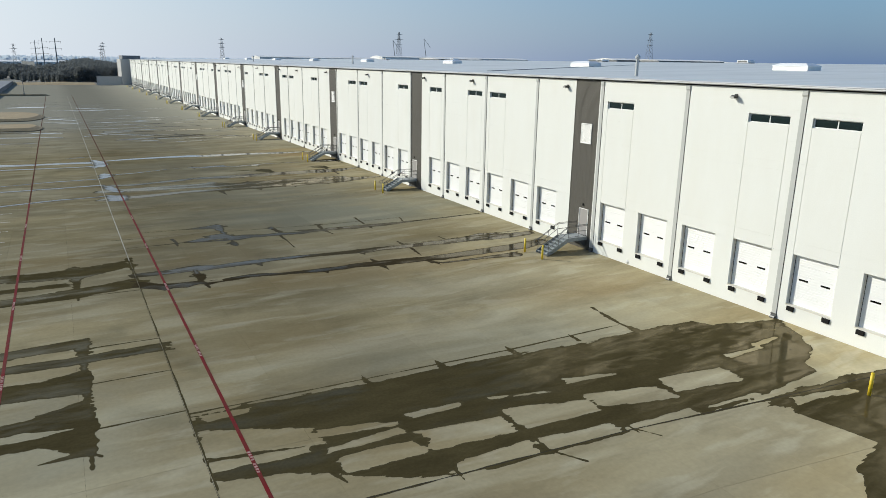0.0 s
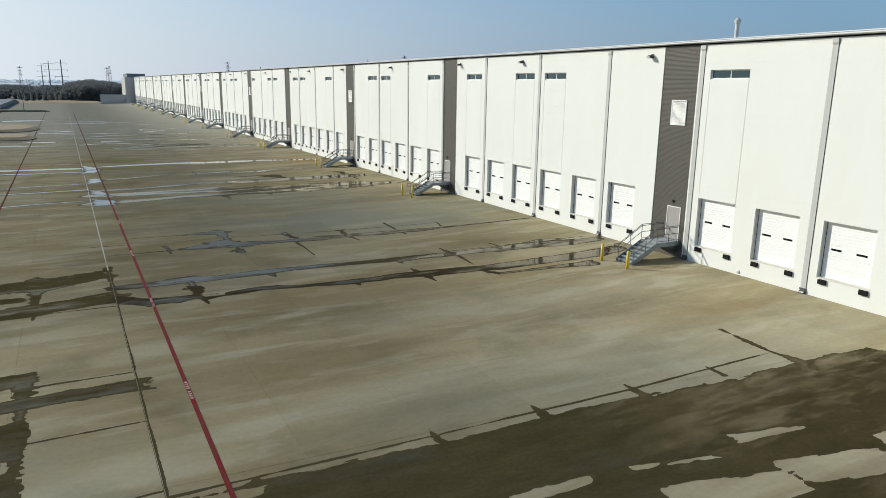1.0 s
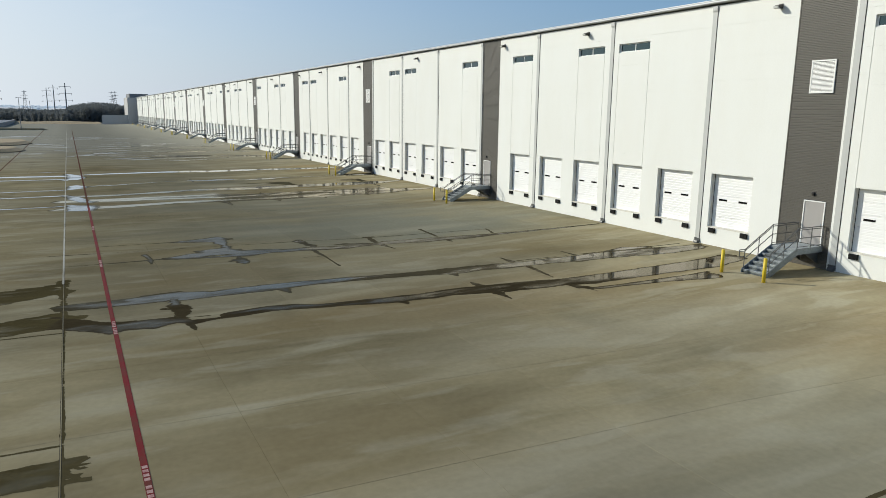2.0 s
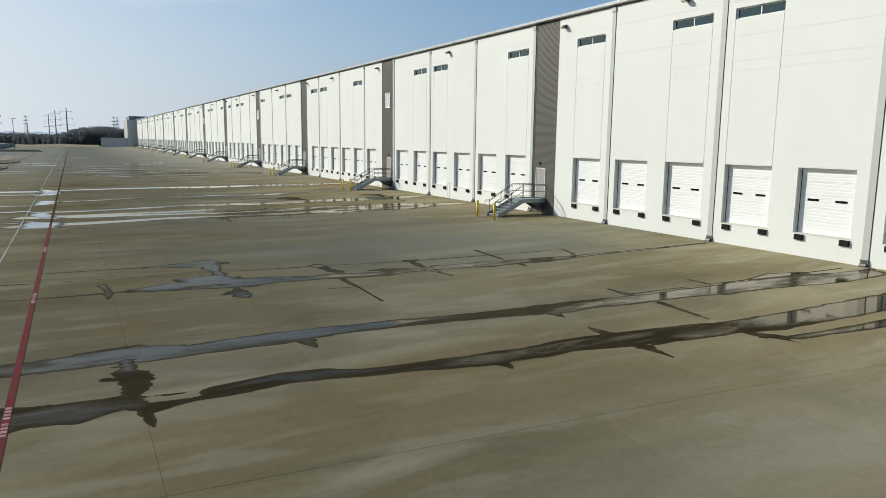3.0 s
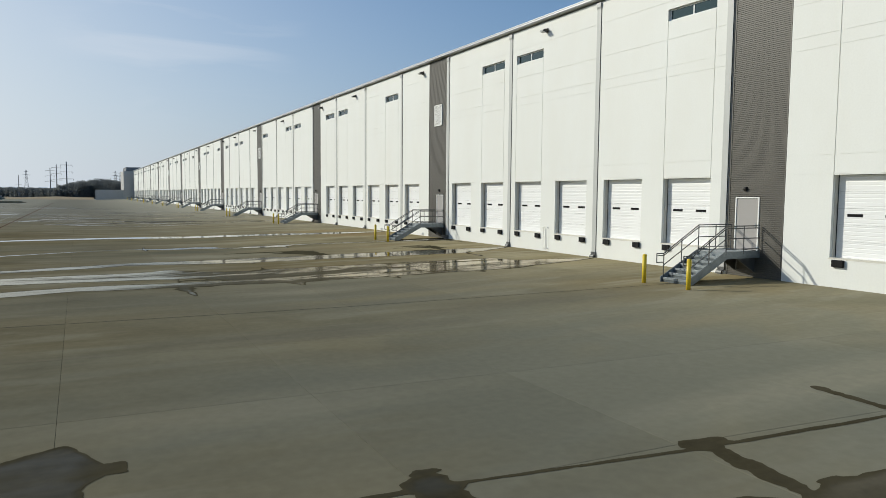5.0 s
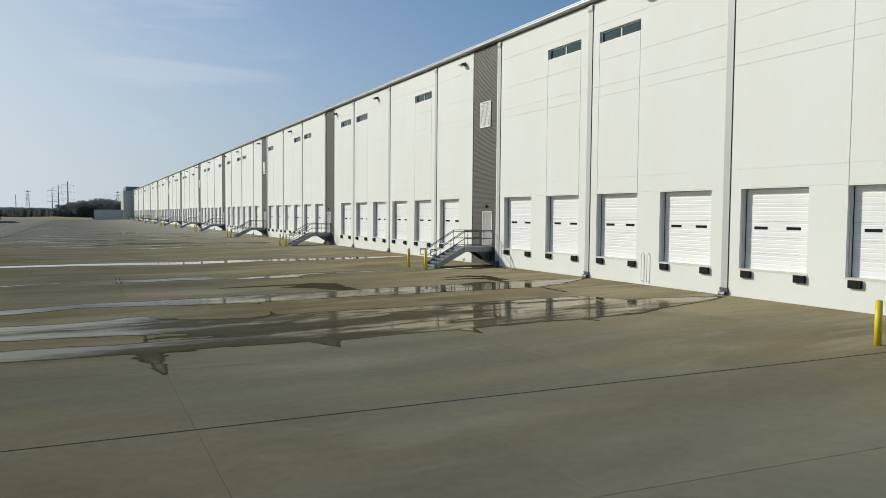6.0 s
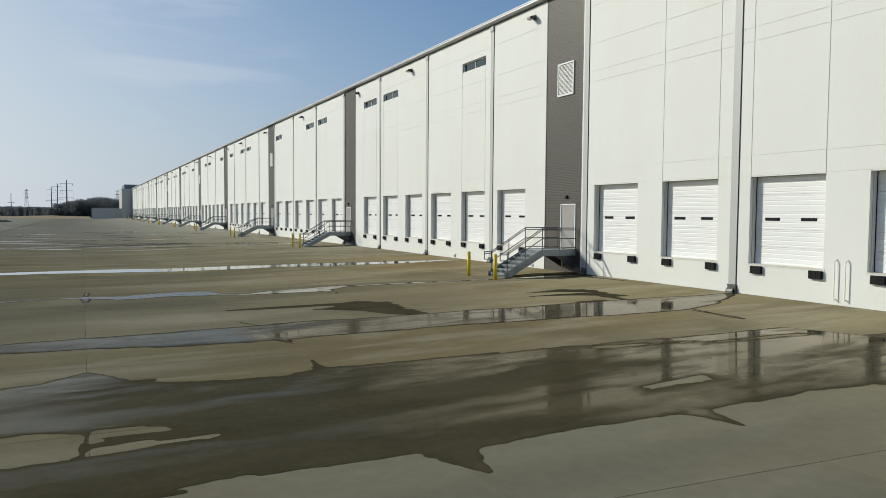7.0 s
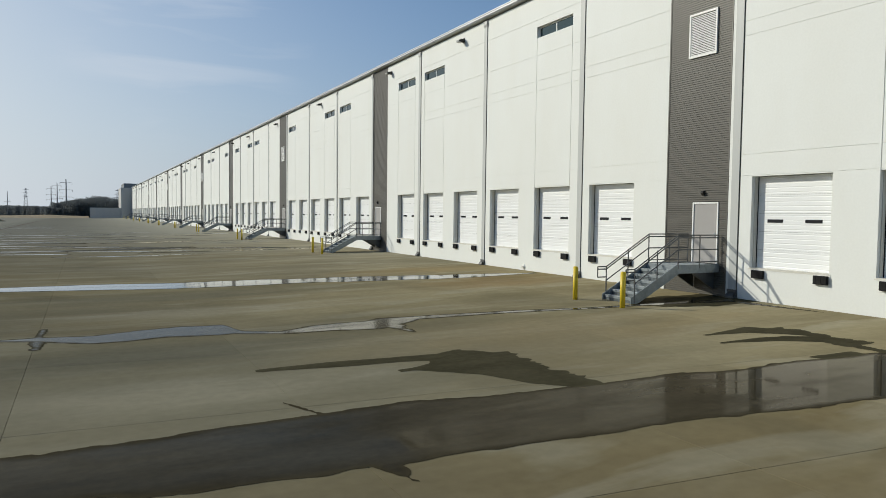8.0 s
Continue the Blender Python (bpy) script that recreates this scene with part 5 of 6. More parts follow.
# big sheet under the start of the flight
wet_patch("broad dark wet sheet with dry islands on the concrete yard",
          [[(6.43, 26.97, 32.45), (8.55, 26.34, 32.52), (10.55, 25.4, 32.27), (14.66, 23.04, 32.11), (18.74, 22.79, 31.93), (23.18, 22.53, 31.75), (27.32, 22.29, 31.18), (30.94, 21.96, 30.92), (33.39, 21.93, 30.79), (35.23, 22.11, 30.55), (35.72, 23.49, 29.55), (37.76, 24.36, 28.93), (38.92, 26.03, 28.52), (39.49, 27.41, 28.31)],
           [(30.55, 20.36, 21.86), (31.33, 16.98, 21.56), (32.89, 15.47, 21.63), (34.84, 15.56, 21.71), (37.17, 16.73, 21.3), (38.72, 17.91, 20.89)],
           [(26.53, 11.03, 14.62), (28.79, 12.01, 16.3), (31.42, 12.51, 16.88), (35.81, 12.98, 17.34)]],
          dry=ISLES_WEST + ISLES_EAST,
          runs=[(10.15, 26.52, 10.76, 24.59, 0.2), (14.76, 24.65, 14.76, 22.73, 0.22), (18.89, 25.1, 18.89, 22.69, 0.2), (23.19, 24.54, 23.18, 22.03, 0.2), (31.24, 30.92, 31.04, 32.92, 0.3), (31.1, 32.52, 31.43, 35.3, 0.14), (14.65, 32.11, 14.65, 33.01, 0.3), (18.83, 31.93, 18.83, 32.94, 0.3), (23.19, 31.75, 23.19, 32.85, 0.25), (27.32, 31.58, 27.32, 32.59, 0.2), (6.38, 32.65, 30.95, 32.27, 0.07), (7.0, 23.56, 23.04, 22.75, 0.06, 0.0), (23.04, 22.75, 35.3, 21.05, 0.06, 0.0), (18.94, 22.89, 19.74, 21.68, 0.08), (23.19, 22.83, 23.87, 21.73, 0.08)],
          rough=0.7, seed=11, mat=M_DAMP, start=6.3)
# damp strokes beyond the expansion joint
wet_patch("dark wet strokes running out from a slab joint",
          [[(-8.15, 42.83, 43.55), (-1.4, 42.57, 43.7), (2.06, 42.8, 44.32), (2.77, 43.39, 44.0)],
           [(-6.09, 37.67, 39.72), (0.55, 37.13, 39.16), (2.47, 36.68, 39.94), (2.88, 36.87, 39.32)],
           [(2.47, 37.91, 38.72), (4.1, 38.07, 38.58), (5.61, 38.24, 38.44)],
           [(-6.08, 34.19, 35.22), (0.04, 33.88, 35.11), (2.68, 33.43, 36.27)],
           [(-6.07, 32.46, 33.48), (0.56, 32.45, 33.26), (2.79, 30.58, 33.63)],
           [(0.66, 35.09, 35.5), (2.07, 35.27, 36.08), (2.68, 35.26, 36.37)]],
          runs=[(2.51, 43.9, 2.43, 29.78, 0.42), (2.57, 37.8, 6.37, 37.82, 0.06), (2.67, 42.58, 6.36, 42.49, 0.07), (2.68, 33.03, 6.33, 33.06, 0.06), (2.38, 31.2, 0.46, 31.02, 0.2)],
          rough=0.65, seed=23, mat=M_DAMP, end=2.75)
wet_patch("dark wet strokes crossing a painted red line",
          [[(-9.23, 57.84, 59.9), (-2.05, 57.4, 59.45), (2.04, 56.65, 59.1), (2.75, 56.22, 59.48), (6.29, 58.34, 60.07)],
           [(-9.21, 51.88, 53.11), (-2.03, 51.88, 53.51), (2.55, 51.95, 53.98), (6.1, 52.86, 54.89), (6.7, 53.25, 54.26)],
           [(-9.22, 54.77, 55.79), (1.84, 54.82, 55.74)]],
          runs=[(2.54, 59.69, 2.55, 51.34, 0.45), (6.29, 60.58, 6.35, 52.65, 0.3), (2.55, 52.15, 6.4, 52.04, 0.06)], rough=0.65, seed=31, mat=M_DAMP)
wet_patch("dark wet stroke ending at the expansion joint",
          [[(-8.15, 41.4, 41.91), (2.67, 40.54, 41.66), (6.31, 40.47, 41.68)]], runs=[(6.35, 46.55, 6.38, 26.27, 0.05), (6.34, 59.76, 6.35, 46.75, 0.05)], rough=0.5, seed=37, mat=M_DAMP)
# wet patch whose dark colour also deepens the landing's shadow
wet_patch("damp ground with painted shade under a stair landing",
          [[(36.59, 104.8, 106.87), (37.95, 104.1, 107.04), (39.51, 104.29, 106.64)]], rough=0.6, seed=39, mat=M_MATTEDAMP)
# two long runs to the wall
wet_patch("long dark wet run across the yard to the dock wall",
          [[(6.16, 55.09, 56.15), (8.84, 54.94, 56.15), (10.11, 54.99, 56.41), (10.85, 54.8, 56.54), (12.0, 54.81, 55.91), (14.5, 54.96, 56.27), (16.36, 55.15, 56.13), (18.4, 55.11, 56.0), (21.04, 54.91, 55.73), (23.51, 54.5, 55.68), (25.89, 54.16, 55.38), (28.15, 53.92, 54.98), (29.6, 53.72, 55.03), (31.25, 53.5, 55.01), (33.84, 53.06, 54.66), (36.58, 52.56, 54.25), (39.3, 52.77, 53.75)],
           [(33.73, 54.77, 55.02), (35.07, 54.61, 55.31), (36.3, 54.46, 54.86)]],
          runs=[(15.07, 55.15, 15.13, 54.21, 0.3), (23.42, 54.67, 23.42, 53.95, 0.26), (27.46, 55.31, 27.45, 56.43, 0.13), (27.46, 55.39, 38.82, 54.46, 0.05), (31.43, 55.05, 31.34, 56.06, 0.12)],
          rough=0.4, seed=41, mat=M_STREAM)
wet_patch("dark soaked run from a slab joint to the dock wall",
          [[(6.16, 52.64, 54.35), (7.78, 51.1, 52.85), (8.41, 51.45, 52.62), (9.26, 51.32, 52.54), (10.11, 51.61, 52.51), (10.64, 51.12, 52.38), (11.59, 51.46, 52.14), (12.53, 51.58, 52.36), (13.68, 51.75, 52.49), (14.71, 51.56, 52.35), (15.65, 51.32, 51.94), (18.92, 50.8, 51.78), (20.45, 50.65, 51.73), (21.45, 50.88, 51.8), (22.96, 50.51, 51.85), (24.61, 50.18, 51.56), (26.69, 49.96, 51.23), (28.36, 49.41, 50.98), (33.37, 49.17, 50.87), (36.04, 49.09, 50.89), (38.47, 49.53, 50.91)],
           [(27.28, 49.13, 49.74), (27.77, 48.56, 49.02), (29.04, 48.48, 48.84), (31.08, 48.13, 48.73), (34.14, 47.35, 48.55)]],
          dry=[(10.64, 11.59, 51.87, 52.06, 51.84, 52.03)],
          runs=[(10.37, 55.03, 10.42, 52.5, 0.4, 0.25), (9.9, 53.78, 10.42, 53.55, 0.2), (10.53, 51.43, 10.59, 50.38, 0.2), (23.38, 51.71, 23.33, 52.63, 0.2), (27.56, 53.89, 27.28, 51.26, 0.1), (19.08, 51.16, 19.03, 50.33, 0.32), (23.43, 50.38, 23.44, 49.04, 0.22), (27.43, 49.23, 27.48, 48.31, 0.2)],
          rough=0.38, seed=43, mat=M_SOAKED)
wet_patch("dark branching wet run along slab joints",
          [[(11.3, 63.7, 64.3), (12.56, 63.35, 64.98), (13.76, 63.2, 64.87), (14.94, 62.95, 64.77), (15.37, 62.88, 64.69), (15.9, 63.13, 64.67), (16.64, 63.42, 64.59), (17.48, 63.18, 64.24), (18.32, 63.25, 64.15), (18.95, 63.07, 64.28), (19.98, 62.93, 64.08), (20.91, 62.79, 63.89), (21.83, 63.18, 63.91), (23.24, 63.26, 63.83)],
           [(13.21, 64.68, 65.6), (13.75, 64.65, 65.9), (14.51, 64.62, 66.02), (15.04, 64.49, 65.24)],
           [(20.91, 64.1, 64.36), (21.32, 63.98, 64.5), (22.44, 63.68, 64.2), (23.14, 63.43, 63.79)],
           [(23.05, 63.28, 63.85), (23.72, 63.07, 64.1), (25.12, 62.82, 63.84), (26.01, 62.47, 63.76), (26.89, 62.54, 63.68), (28.85, 62.28, 63.29), (30.29, 62.33, 62.99), (31.43, 62.4, 62.9), (35.91, 62.25, 62.65), (39.18, 62.23, 62.52)],
           [(12.24, 68.72, 69.1), (13.22, 68.39, 69.41), (14.08, 68.08, 69.63), (14.83, 67.83, 69.96), (15.31, 68.49, 68.97)]],
          dry=[(13.32, 14.3, 63.78, 63.86, 63.74, 63.83)],
          runs=[(11.8, 64.0, 6.5, 63.9, 0.12, 0.6), (12.6, 68.9, 8.0, 69.1, 0.10, 0.7), (10.2, 65.6, 10.4, 63.9, 0.15, 0.5), (10.35, 63.9, 10.3, 62.9, 0.12), (14.62, 68.37, 14.7, 65.04, 0.32, 0.0), (14.73, 63.22, 14.71, 62.04, 0.28, 0.0), (14.62, 62.26, 14.73, 61.18, 0.34, 0.5), (14.68, 62.1, 14.14, 62.01, 0.14), (19.07, 66.49, 19.36, 64.11, 0.29, 0.15), (19.0, 63.28, 19.01, 61.38, 0.26, 0.8), (19.06, 61.91, 18.96, 58.62, 0.055, 0.0), (23.13, 65.92, 23.77, 65.8, 0.13, 0.2), (23.41, 65.78, 23.19, 63.84, 0.2, 0.35), (23.19, 63.32, 23.48, 61.69, 0.32), (5.54, 67.15, 19.36, 66.21, 0.04, 0.0), (19.36, 66.21, 31.52, 64.6, 0.04, 0.0), (27.57, 66.81, 27.38, 63.86, 0.1), (31.52, 64.65, 31.14, 63.21, 0.1), (27.38, 62.73, 27.39, 61.71, 0.2), (17.91, 61.39, 19.17, 61.27, 0.025)],
          rough=0.38, seed=53, mat=M_SHEET)
# the broad sheet in the second half
wet_patch("broad shallow puddle mirroring the dock wall",
          [[(5.67, 91.52, 93.2), (10.19, 91.0, 93.39), (14.94, 90.8, 93.67), (18.05, 90.62, 93.78), (18.88, 90.19, 94.57), (19.6, 88.24, 93.44)],
           [(5.64, 86.58, 87.85), (10.17, 86.63, 88.3), (14.93, 87.8, 89.25), (18.46, 87.49, 89.23), (19.6, 87.32, 89.57)],
           [(19.08, 87.43, 93.65), (20.62, 87.61, 92.91), (22.35, 87.48, 92.65), (23.16, 87.36, 92.97), (25.16, 87.17, 92.56), (28.25, 86.87, 92.23), (30.41, 86.74, 91.93), (31.7, 86.48, 91.6), (34.22, 86.54, 91.29), (35.18, 86.88, 91.13), (35.77, 86.97, 89.44), (39.38, 87.8, 88.39)]],
          dry=[(18.83, 19.7, 90.05, 90.4, 90.02, 90.38), (18.88, 20.52, 89.25, 89.53, 89.23, 89.5), (27.66, 29.15, 88.21, 88.59, 88.27, 88.52), (29.51, 31.67, 91.55, 91.7, 90.95, 91.1), (31.87, 34.59, 90.66, 90.81, 90.25, 90.37)],
          runs=[(18.72, 87.64, 18.83, 84.97, 0.42), (23.17, 87.46, 23.27, 86.39, 0.32), (27.43, 87.04, 27.48, 86.08, 0.26), (23.14, 92.82, 23.23, 93.82, 0.16), (31.53, 86.63, 31.72, 86.13, 0.1), (18.83, 90.5, 18.77, 89.08, 0.07, 0.0)],
          rough=0.4, seed=61, mat=M_WET)
wet_patch("long narrow puddle reaching the foot of a downspout",
          [[(6.3, 95.45, 96.77), (10.0, 95.33, 96.55), (15.11, 96.43, 97.94), (17.23, 97.33, 98.68), (18.95, 97.16, 98.77), (20.77, 96.65, 98.76), (21.78, 96.7, 98.96), (23.38, 96.37, 99.03), (24.58, 96.37, 99.02), (26.28, 96.16, 98.56), (27.77, 96.0, 98.39), (29.66, 95.65, 98.29), (31.45, 95.44, 97.93), (33.13, 94.94, 97.73), (35.11, 94.64, 97.61), (37.37, 95.12, 97.11), (39.62, 96.41, 96.75)]],
          runs=[(35.6, 95.23, 35.43, 92.64, 0.14), (23.33, 96.57, 23.29, 92.67, 0.018), (23.28, 98.88, 22.77, 100.1, 0.04), (23.28, 96.67, 23.39, 95.78, 0.26)],
          rough=0.38, seed=71, mat=M_MUDDY)
wet_patch("dark forked damp marks beside a long puddle",
          [[(23.26, 102.36, 102.61), (24.76, 102.01, 102.54), (25.85, 101.85, 102.29), (26.96, 101.44, 102.18), (27.35, 101.04, 102.43)],
           [(25.76, 101.0, 101.2), (26.26, 100.5, 101.34), (26.76, 100.04, 102.14), (27.16, 99.04, 102.33), (27.75, 98.34, 102.13), (28.0, 98.34, 101.63)],
           [(33.89, 100.74, 100.89), (34.77, 100.53, 101.03), (35.46, 99.98, 101.12), (35.85, 99.19, 100.68)],
           [(33.4, 99.85, 100.0), (34.48, 99.45, 99.94), (35.27, 98.9, 99.74), (35.77, 98.2, 99.39)],
           [(33.81, 97.61, 97.97), (34.59, 97.51, 97.91)]],
          runs=[(35.57, 99.19, 35.44, 97.41, 0.24, 0.2)], rough=0.28, seed=73, mat=M_MATTEDAMP)
wet_patch("shallow wet run in front of a stair",
          [[(6.44, 104.76, 105.37), (11.05, 105.42, 106.02), (15.11, 107.37, 107.76), (18.04, 108.08, 108.37), (19.05, 107.62, 108.41), (20.05, 106.96, 108.25), (21.85, 107.23, 108.82), (23.35, 106.98, 108.76), (23.64, 106.83, 107.47), (24.54, 106.33, 106.81), (25.54, 106.21, 107.25), (27.03, 105.8, 107.28), (27.62, 106.09, 107.57), (28.61, 106.77, 107.36), (31.67, 106.38, 106.87), (34.34, 105.77, 106.06), (36.78, 105.39, 105.83)]],
          runs=[(18.89, 108.32, 18.9, 106.63, 0.22, 0.3), (18.89, 108.11, 18.94, 109.7, 0.12), (27.43, 106.19, 27.58, 104.9, 0.3), (36.59, 105.59, 39.42, 105.07, 0.3, 0.2), (39.24, 104.88, 39.56, 101.33, 0.16)], rough=0.4, seed=81, mat=M_BRIGHTRUN)
wet_patch("long bright strip of standing water across the yard",
          [[(7.55, 119.14, 119.83), (12.1, 119.53, 121.32), (16.93, 120.02, 121.89), (21.03, 119.44, 121.99), (25.68, 118.61, 121.24), (28.05, 118.46, 120.6), (33.35, 116.99, 119.22), (35.89, 116.45, 118.19), (39.39, 116.57, 116.96)]], rough=0.4, seed=91, mat=M_POOL)
# pools and streaks along the expansion joint
wet_patch("irregular pool of standing water beside the expansion joint",
          [[(6.41, 112.6, 121.5), (7.0, 113.4, 121.0), (7.5, 113.0, 119.6), (8.0, 114.4, 118.2), (8.3, 115.4, 117.0)],
           [(-16.67, 118.44, 120.94), (-5.26, 117.84, 120.52), (-1.14, 117.95, 119.6), (1.93, 117.94, 119.69), (6.31, 117.52, 119.68)],
           [(-16.66, 115.73, 116.67), (-0.11, 113.86, 114.78), (6.31, 113.83, 114.64)]], rough=0.55, seed=101, mat=M_POOL)
wet_patch("irregular pool of standing water beside the expansion joint",
          [[(6.42, 101.93, 105.51), (7.23, 102.59, 107.1), (8.14, 103.56, 105.6)],
           [(6.54, 94.04, 97.0), (7.35, 91.53, 96.04), (8.26, 90.98, 92.51)],
           [(6.55, 85.75, 89.94), (7.36, 85.51, 89.29), (8.47, 85.65, 88.83)]], rough=0.6, seed=111, mat=M_POOL, start=6.38)
wet_patch("thin wet streaks across the trailer lane",
          [[(-16.6, 98.16, 98.68), (-4.39, 100.12, 100.74), (1.55, 101.61, 102.12), (6.33, 101.93, 102.44)],
           [(-16.59, 95.35, 96.29), (-4.18, 95.88, 96.7), (1.55, 96.27, 96.99), (6.34, 96.71, 97.53)],
           [(-16.57, 84.97, 85.8), (-3.64, 86.8, 87.72), (1.47, 88.27, 88.99), (6.34, 88.84, 89.54)]], rough=0.8, seed=121, mat=M_POOL)


def far_streaks(y0, y1, count, seed, long_ones=()):
    """Broken thin streaks, all lying across the yard along its fall, and a few long ones (x0, y0, x1, y1, width)."""
    rng = random.Random(seed)
    bands = [[(x0, a, a + w * 0.5), ((x0 + x1) / 2, (a + b) / 2, (a + b) / 2 + w), (x1, b, b + w * 0.6)] for x0, a, x1, b, w in [(*r[:4], r[4] * 1.5) for r in long_ones]]
    for _ in range(count):
        x, y, w = rng.uniform(-15, 30), rng.uniform(y0, y1), rng.uniform(0.25, 0.8)
        l_ = rng.uniform(4, 15)
        bands.append([(x, y, y + w * 0.4), (x + l_ * 0.4, y + 0.1, y + 0.1 + w), (x + l_, y + 0.2, y + 0.2 + w * 0.5)])
    wet_patch("thin broken wet streaks far along the yard", bands, step=0.16, rough=0.8, seed=seed, mat=M_POOL, name="wet_streaks", kind="stuff")


far_streaks(142.0, 178.0, 14, 131, ((-16.0, 160.5, 2.9, 157.0, 1.0), (-16.0, 169.5, 3.0, 165.8, 1.2), (6.5, 157.4, 11.0, 160.1, 0.8), (6.6, 161.0, 15.4, 164.8, 0.6), (10.9, 167.4, 24.0, 169.6, 0.5),
                                    (14.0, 146.2, 18.9, 145.8, 0.5), (19.1, 149.4, 27.6, 147.6, 0.7), (12.0, 156.2, 19.1, 155.9, 0.5), (28.5, 149.8, 37.5, 146.0, 0.5), (2.8, 124.0, 6.4, 125.2, 0.5)))
far_streaks(179.0, 215.0, 16, 141, ((-16.0, 188.0, -2.0, 188.0, 1.0), (-0.6, 193.0, 6.7, 189.0, 1.2), (6.7, 189.5, 23.0, 191.0, 0.6), (29.9, 190.2, 38.4, 186.5, 0.9), (12.4, 202.1, 30.6, 201.5, 0.7), (19.1, 193.0, 26.2, 195.8, 0.8), (-0.3, 203.6, 6.1, 198.0, 1.2)))
far_streaks(215.0, 285.0, 20, 147, ((-10.6, 249.1, -0.5, 251.0, 3.2), (7.2, 243.0, 15.3, 243.4, 1.6), (-0.3, 233.8, 23.1, 237.0, 0.9), (6.5, 232.0, 14.7, 233.5, 1.0)))
wet_patch("dark damp streaks beside far bright water",
          [[(10.9, 159.4, 160.6), (15.0, 158.6, 160.9), (19.7, 158.1, 159.0)], [(10.9, 164.8, 166.8), (15.5, 164.9, 166.2), (19.8, 164.4, 166.0)], [(11.4, 148.6, 149.6), (14.5, 148.2, 151.4), (19.0, 150.4, 152.2), (24.0, 151.4, 154.4), (28.1, 150.6, 152.8)],
           [(19.2, 155.6, 157.4), (23.5, 154.4, 156.6), (28.2, 151.6, 153.6)], [(28.0, 150.8, 151.9), (32.9, 148.8, 149.8), (37.3, 145.6, 146.4)], [(8.0, 173.0, 174.0), (22.0, 174.2, 176.0), (31.0, 173.0, 174.0)], [(12.0, 182.0, 183.2), (26.0, 183.2, 185.0), (34.0, 181.5, 182.4)]],
          step=0.15, rough=0.7, seed=153, mat=M_SHEET)
wet_patch("thin damp streaks in front of far docks",
          [[(24.0, 146.0, 147.0), (38.5, 144.0, 145.0)], [(22.0, 165.0, 166.2), (38.0, 164.0, 165.0)]], step=0.15, rough=0.6, seed=151)


# ---- expansion joint ----
tagged(painted_line("expansion_joint", JOINT_X - 0.022, JOINT_X + 0.022, -20.0, 330.0, M_SEAL, "x", 0.0085), "weathered dark expansion joint between two pours", "expansion joint", "expansion joints")

tagged(raw("joint_lip", [(JOINT_X - 0.01, -20, FLAT + 0.0098), (JOINT_X + 0.012, -20, FLAT + 0.0098), (JOINT_X + 0.012, 330, FLAT + 0.0098), (JOINT_X - 0.01, 330, FLAT + 0.0098)], [(0, 1, 2, 3)], M_SLABFAR), "pale worn lip in an expansion joint", "expansion joint", kind="structure")
# pale strip paints the joint's reflection from y = 60 on
tagged(raw("joint_glint", [(JOINT_X - 0.06, 60, FLAT + 0.0104), (JOINT_X + 0.018, 60, FLAT + 0.0104), (JOINT_X + 0.018, 330, FLAT + 0.0104), (JOINT_X - 0.06, 330, FLAT + 0.0104)], [(0, 1, 2, 3)], M_PALEGLINT), "pale strip painted as reflection in an expansion joint", "expansion joint", kind="structure")

# wide joints between two days' pours, a little out of square with the wall
for r, half in ((10, 0.017), (-2, 0.02)):
    verts, faces = [], []
    rows_x = [JOINT_X + 0.05, 14.6, BREAK, 31.24, 39.9]
    for x in rows_x:
        y = ROW0 + PY * r + skew(x)
        verts += [(x, y - half, ground_z(x) + 0.004), (x, y + half, ground_z(x) + 0.004)]
    for p in range(len(rows_x) - 1):
        faces.append((2 * p, 2 * p + 2, 2 * p + 3, 2 * p + 1))
    tagged(raw("pour_joint", verts, faces, M_SEAL), "dark straight construction joint across the yard", "pavement joint", "pour joints", "structure")

# ---- concrete slabs ----
pavement = tagged(empty("pavement"), "worn stained concrete truck yard of jointed slabs", "pavement", kind="structure")
GAP = 0.004


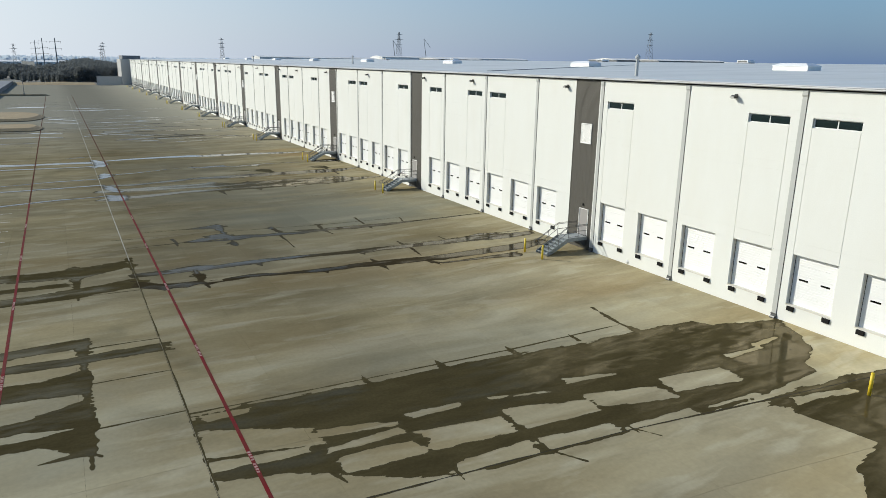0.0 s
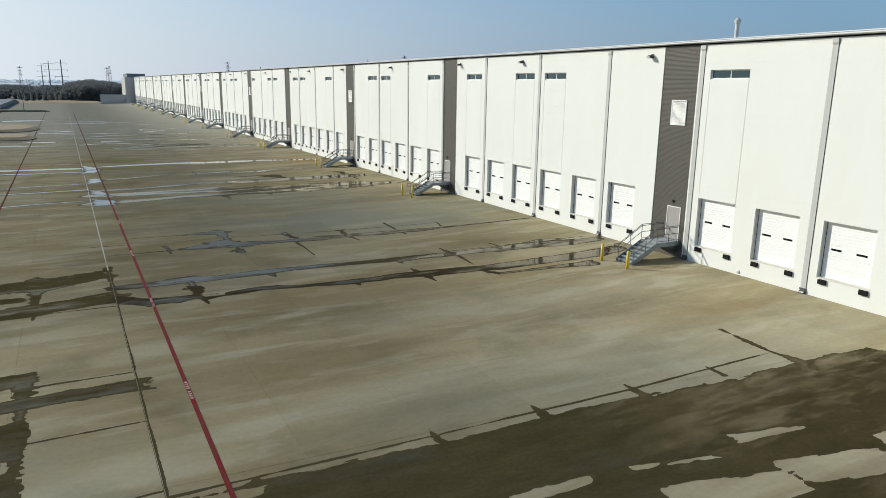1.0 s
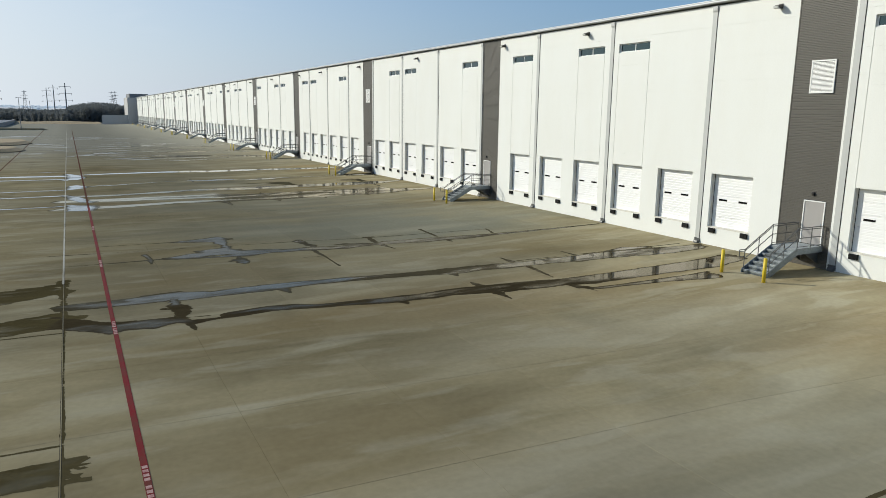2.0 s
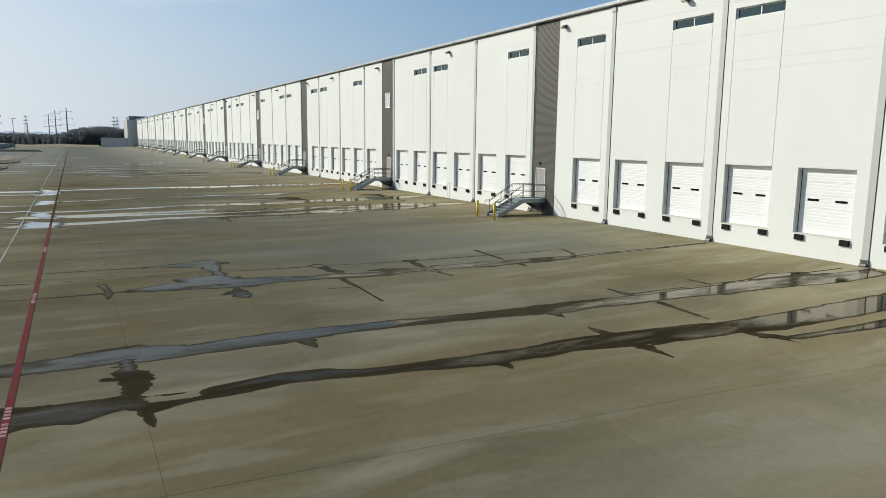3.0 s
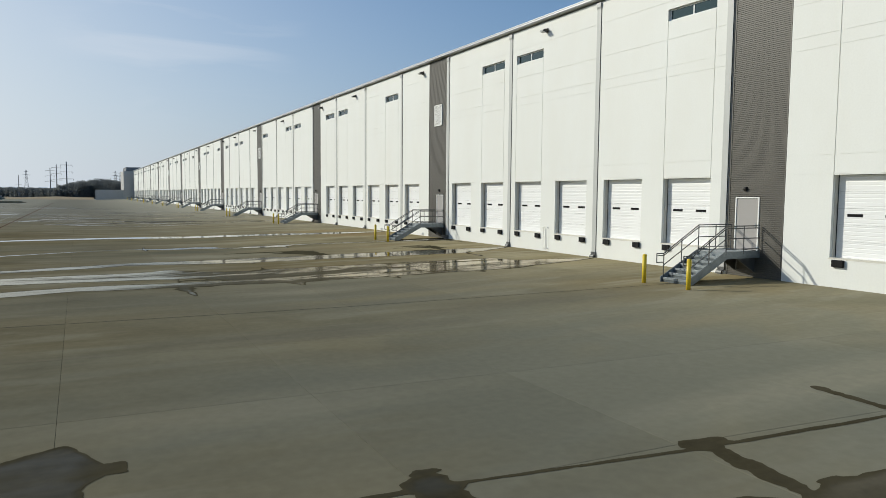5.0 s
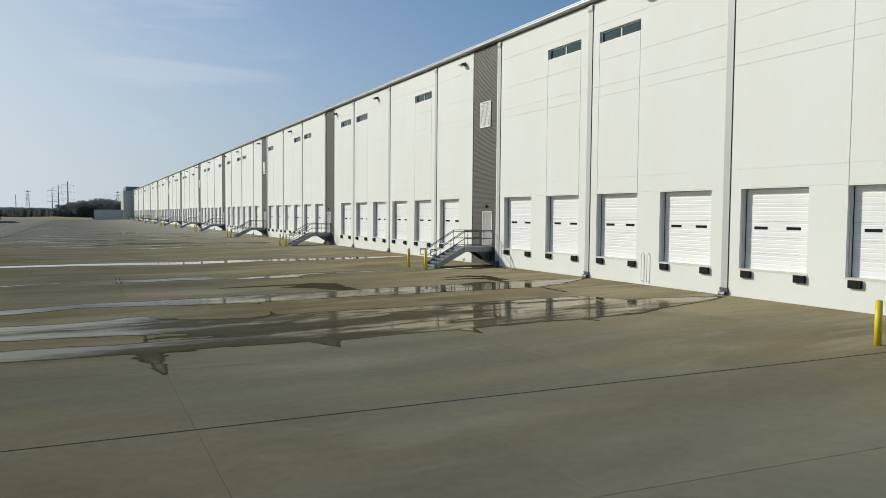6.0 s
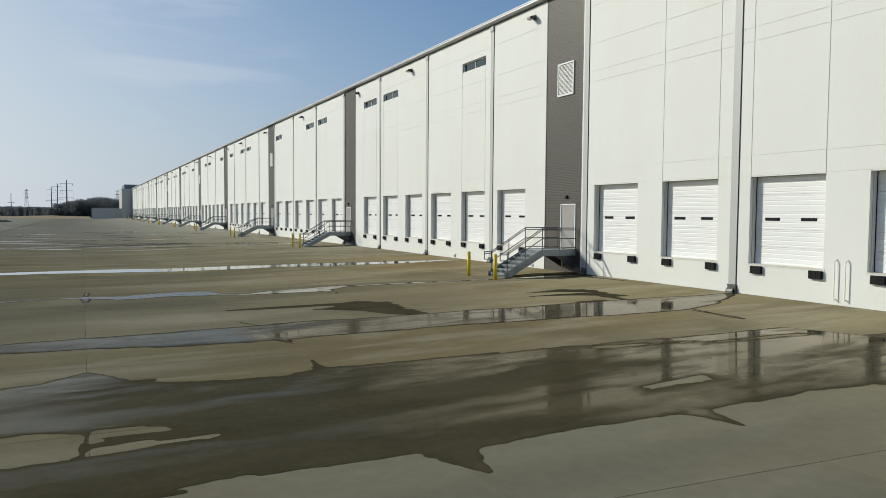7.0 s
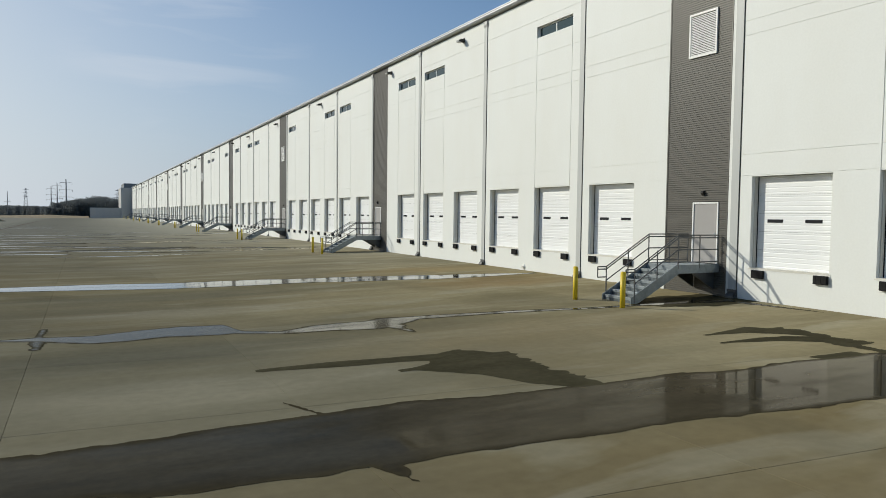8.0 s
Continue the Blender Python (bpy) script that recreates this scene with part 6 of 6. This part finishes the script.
def slab_geometry(x0, width):
    """One slab of the column that starts at x0: sunk arrises, sides, and ends along the skewed cross joints."""
    a, b, e = 0.0025, width - 0.0025, 0.002
    s = 0.025 if x0 >= BREAK - 0.01 else 0.0
    k0, k1 = skew(x0), skew(x0 + width)
    off = lambda x: k0 + (k1 - k0) * x / width
    ring = lambda q: [(x, y + off(x)) for x, y in ((a + q, GAP + q), (b - q, GAP + q), (b - q, PY - GAP - q), (a + q, PY - GAP - q))]
    v = [(x, y, s * x) for x, y in ring(e)] + [(x, y, s * x - e) for x, y in ring(0)] + [(x, y, s * x - 0.16) for x, y in ring(0)]
    f = [(0, 1, 2, 3)]
    for k in range(4):
        q = (k + 1) % 4
        f += [(k, k + 4, q + 4, q), (k + 4, k + 8, q + 8, q + 4)]
    return v, f


cols = [(JOINT_X + PX * i, PX if i < 7 else WALL - JOINT_X - PX * 7) for i in range(-6, 8)]
rest_v, rest_f = [], []
for x0, w in cols:
    v, f = slab_geometry(x0, w)
    slab_mesh = bpy.data.meshes.new("slab")
    slab_mesh.from_pydata(v, [], f)
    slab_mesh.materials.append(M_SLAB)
    slab_mesh.update()
    r = -9
    while ROW0 + PY * r < Y_END + 12:
        y0 = ROW0 + PY * r
        if -12 < x0 and 17.0 < y0 < 125.0:
            ob = new("slab", slab_mesh)
            ob.parent = pavement
            ob.matrix_basis = pose(x0, y0, ground_z(x0))
        else:
            k = len(rest_v)
            rest_v += [(a + x0, b + y0, c + ground_z(x0)) for a, b, c in v]
            rest_f += [tuple(i + k for i in q) for q in f]
        r += 1
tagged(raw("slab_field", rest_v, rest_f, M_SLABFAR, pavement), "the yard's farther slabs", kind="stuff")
# bed under the slabs, dark in the joints
bm = bmesh.new()
for x0, x1, za, zb in ((-120.0, BREAK, FLAT - 0.02, FLAT - 0.02), (BREAK, WALL + 0.3, FLAT - 0.02, -0.02)):
    bm.faces.new([bm.verts.new(c) for c in ((x0, -70, za), (x1, -70, zb), (x1, Y_END + 14, zb), (x0, Y_END + 14, za))])
bmesh.ops.remove_doubles(bm, verts=bm.verts, dist=0.001)
tagged(part("joint_bed", bm, M_SEAL), "dark sealant bed showing in the slab joints", "joint sealant", kind="structure")
# apron left of the jointed field
bm = bmesh.new()
box(bm, -120.0, JOINT_X - PX * 6 - 0.01, -70.0, Y_END + 13, FLAT - 0.3, FLAT)
tagged(part("apron", bm, M_SLABFAR), "plain concrete apron beside the trailer lane", "pavement", kind="structure")
